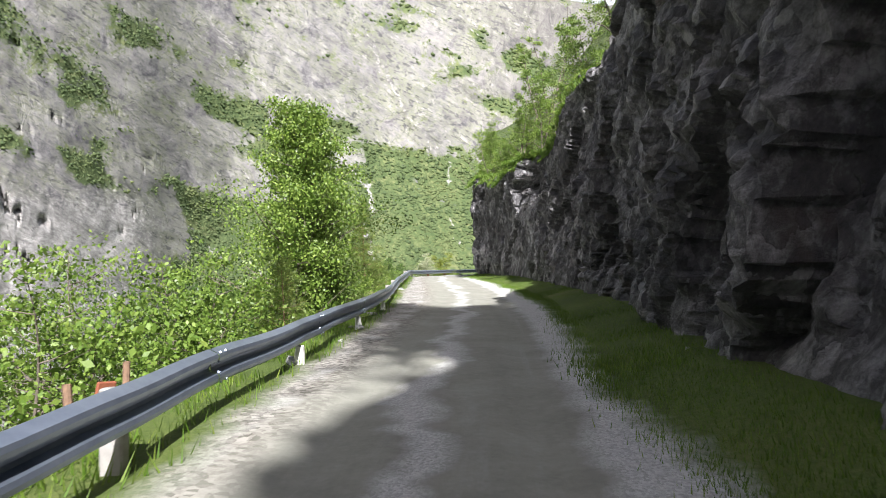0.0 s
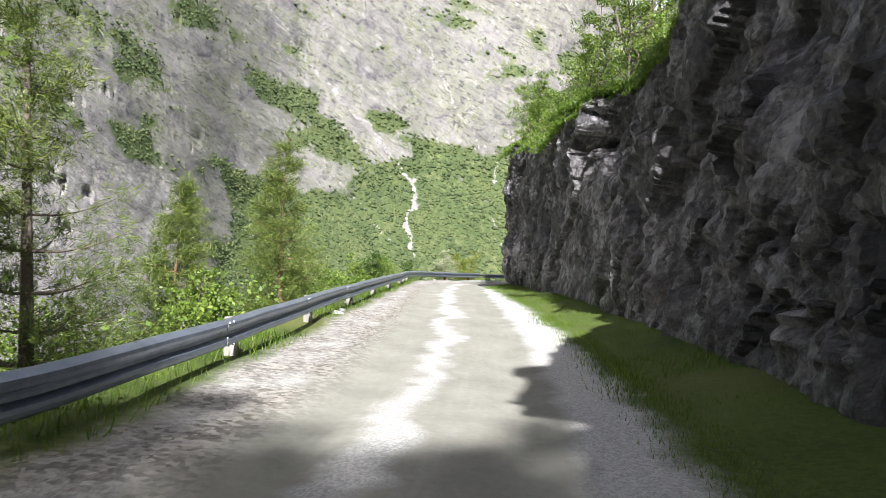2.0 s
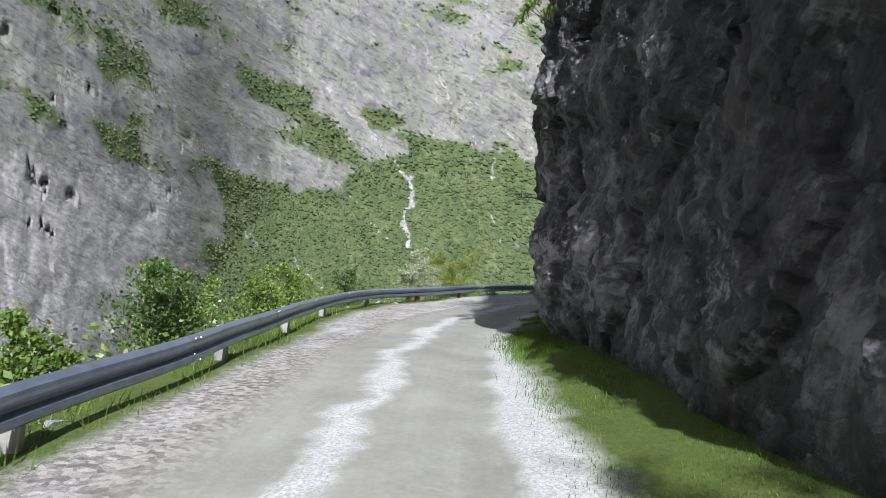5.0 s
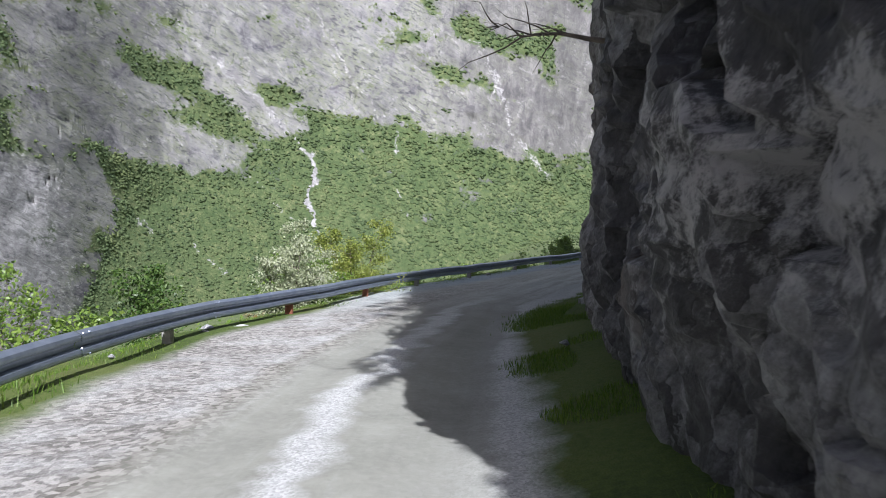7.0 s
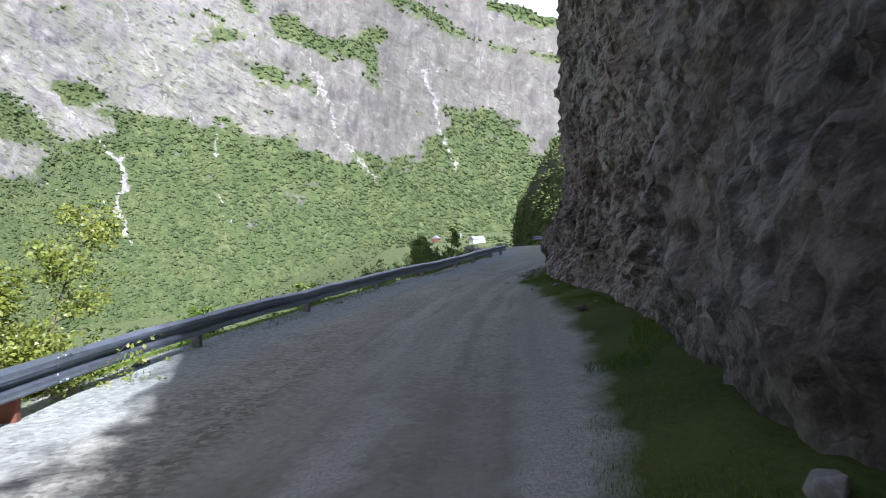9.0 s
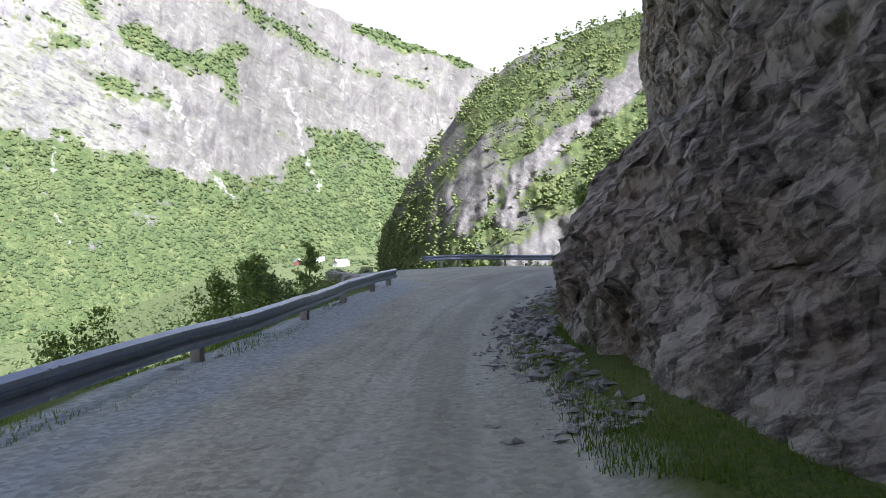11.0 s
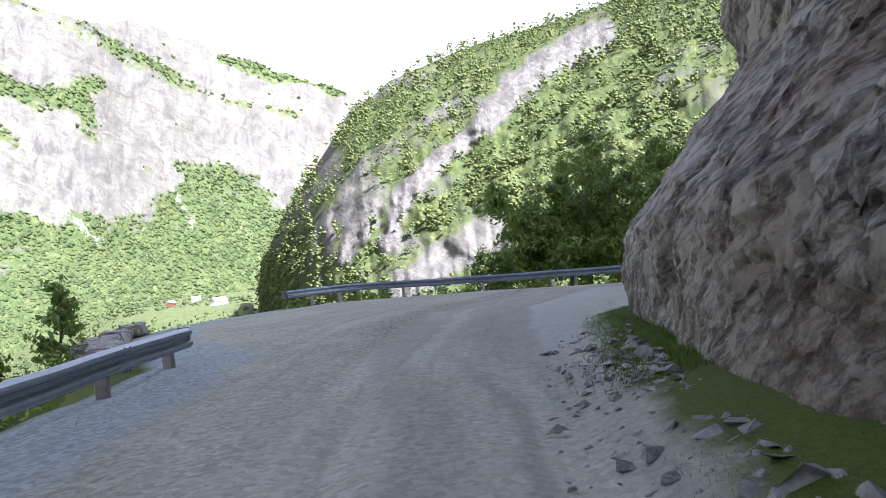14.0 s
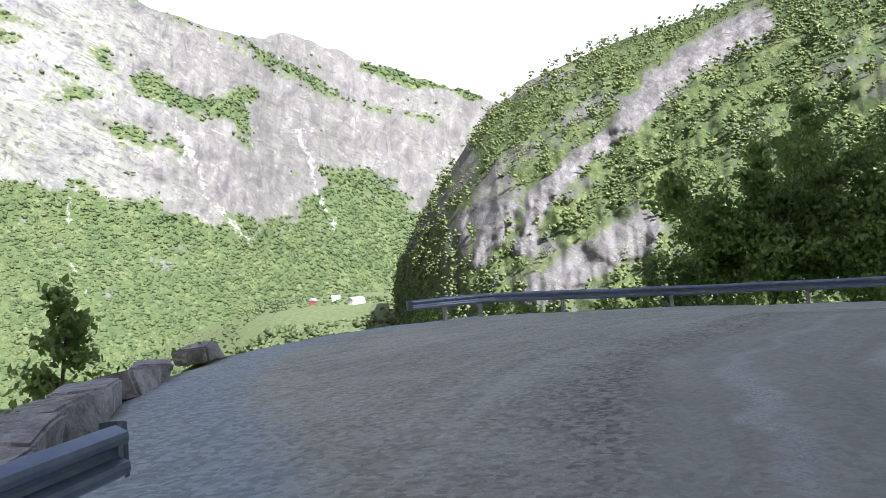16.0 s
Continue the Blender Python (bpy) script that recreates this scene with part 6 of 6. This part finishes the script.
# ---- brow of the cliff: moss and hanging grass ----
def build_brow():
    r = np.random.default_rng(23)
    line = CREST[(FOOT[:, 1] > 24) & (FOOT[:, 1] < 60)]
    n = 32000
    k = r.integers(0, len(line), n)
    d = np.abs(r.normal(size=n)) * 0.9 - 0.4 - 0.25 * vnoise(np.stack([line[k, 1] * 1.3, 0 * line[k, 1], 0 * line[k, 1]], 1), 5)
    c = line[k] + np.stack([d, 0.1 * r.normal(size=n), 0.16 * d + 1.1 * np.minimum(d, 0) + 0.1 * r.random(n)], 1)
    strip = CREST[(FOOT[:, 1] > 27.5) & (FOOT[:, 1] < 38)]
    k = r.integers(0, len(strip), 14000)
    d = 0.55 * r.random(14000) - 0.3
    c = np.concatenate([c, strip[k] + np.stack([d, 0.1 * r.normal(size=14000), 0.28 * r.random(14000) - 0.1], 1)])
    v, q = leaf_quads(c + np.array([0, 0, 0.06]), 0.07, r, 0.9, 0.22)
    tagged(new("grass", raw_mesh("grass", v, q, GRASS, False)), "overhanging grass and moss on the cliff brow", "grass", kind="stuff")


build_brow()

# ---- farm buildings on the valley floor ----
def farmhouse(x, y, w, d, h, turn, wall_mat, roof_mat, label):
    z = float(floor_z(np.array([x]), np.array([y]))[0])
    house = thing("farmhouse", (x, y, z), label, "house", "valley farm")
    house.rotation_euler[2] = radians(turn)
    bm = bmesh.new()
    bmesh.ops.create_cube(bm, size=1.0)
    bmesh.ops.scale(bm, vec=(w, d, h), verts=bm.verts)
    bmesh.ops.translate(bm, vec=(0, 0, h / 2 - 0.5), verts=bm.verts)
    part("wall", bm, wall_mat, house)
    bm = bmesh.new()
    for sx in (-1, 1):
        a = [bm.verts.new((sx * (w / 2 + 0.5), -d / 2 - 0.6, h - 0.7)), bm.verts.new((sx * (w / 2 + 0.5), 0, h + d * 0.38)), bm.verts.new((sx * (w / 2 + 0.5), d / 2 + 0.6, h - 0.7))]
        bm.faces.new(a)
    bm.verts.ensure_lookup_table()
    v = bm.verts[:]
    for i, j in ((0, 1), (1, 2), (0, 2)):
        bm.faces.new((v[i], v[j], v[j + 3], v[i + 3]))
    part("roof", bm, roof_mat, house)
    for i in range(3):
        bm = bmesh.new()
        bmesh.ops.create_cube(bm, size=1.0)
        bmesh.ops.scale(bm, vec=(1.2, 0.1, 1.3), verts=bm.verts)
        bmesh.ops.translate(bm, vec=((i - 1) * w * 0.3, -d / 2 - 0.03, h * 0.45), verts=bm.verts)
        part("window", bm, DARK_GLASS, house)


PAINT = plain_material("white_boards", (0.7, 0.7, 0.68), (0.8, 0.8, 0.78), 2.0)
REDPAINT = plain_material("red_boards", (0.14, 0.05, 0.04), (0.2, 0.075, 0.06), 2.0)
SLATE = plain_material("roof_slate", (0.16, 0.16, 0.17), (0.3, 0.3, 0.31), 2.0)
DARK_GLASS = plain_material("window_glass", (0.02, 0.025, 0.03), (0.04, 0.045, 0.05), 2.0, 0.1)
for hb, hr, hw, hd, hh, ht, hm, hl in [(20.6, 760, 17, 8, 5, 20, PAINT, "white farmhouse with a grey roof in the valley"),
                                       (17.2, 860, 10, 7, 4.5, 50, REDPAINT, "red barn in the valley fields"), (19.0, 900, 10, 7, 5, -15, PAINT, "small white house in the valley fields")]:
    farmhouse(17.9 + hr * math.sin(radians(hb)), 90.2 + hr * math.cos(radians(hb)), hw, hd, hh, ht, hm, SLATE, hl)

# ---- old stakes and a rusty plate behind the rail ----
def stick(name, base, top, rad, mat, label):
    v, q = tube([base, [(a + b) / 2 for a, b in zip(base, top)], top], [rad, rad * 0.95, rad * 0.85], 8)
    c = np.array(base)
    ob = new(name, raw_mesh(name, v - c, q, mat, False))
    ob.location = base
    return tagged(ob, label, "post")


def bare_branch(base, reach, seed, label):
    """A dead leafless branch with a few crooked twigs."""
    r = np.random.default_rng(seed)
    m = np.linspace(0, 1, 8)[:, None]
    limb = np.array(reach) * m + r.normal(size=(8, 3)) * 0.05 * m
    wood = [tube(limb, 0.022 * (1 - 0.85 * m[:, 0]), 6)]
    for _ in range(11):
        f = r.uniform(0.25, 0.95)
        root = np.array([np.interp(f, m[:, 0], limb[:, i]) for i in range(3)])
        way = 0.35 * (np.array(reach) * r.uniform(0.3, 0.9) + r.normal(size=3) * 0.5)
        n = np.linspace(0, 1, 5)[:, None]
        wood.append(tube(root + way * n + r.normal(size=(5, 3)) * 0.03 * n, 0.008 * (1 - 0.8 * n[:, 0]), 5))
    v, q = join(wood)
    ob = new("dead_branch", raw_mesh("dead_branch", v, q, BARK, True))
    ob.location = base
    return tagged(ob, label, "branch")


bare_branch((3.2, 47.5, 5.7), (-1.1, 0.0, 2.2), 61, "bare grey dead branch rising from the cliff corner")
bare_branch((3.1, 47.3, 5.5), (-1.5, -0.2, 0.9), 62, "thin leafless branch hanging out from the cliff corner")
bare_branch((2.75, 51.2, 3.15), (-0.85, 0.2, 0.12), 63, "thin bare twig sticking out of the rock wall")
stick("wooden_post", (-2.74, 5.45, -0.9), (-2.80, 5.4, 0.36), 0.04, PINE_BARK, "weathered brown wooden stake behind the rail")
stick("wooden_post", (-2.72, 6.2, -0.9), (-2.70, 6.2, 0.42), 0.035, PINE_BARK, "weathered brown wooden stake behind the rail")
bm = bmesh.new()
bmesh.ops.create_cube(bm, size=1.0)
bmesh.ops.scale(bm, vec=(0.17, 0.03, 1.1), verts=bm.verts)
bmesh.ops.bevel(bm, geom=bm.edges[:], offset=0.01, segments=1, affect="EDGES")
me = bpy.data.meshes.new("rusty_plate")
bm.to_mesh(me)
bm.free()
me.materials.append(plain_material("orange_rust", (0.2, 0.06, 0.03), (0.3, 0.1, 0.05), 9.0, 0.8))
ob = tagged(new("rusty_plate", me), "orange rusty metal plate standing behind the rail", "plate")
ob.matrix_world = pose(-2.76, 5.75, -0.22, 8, 6, 60)
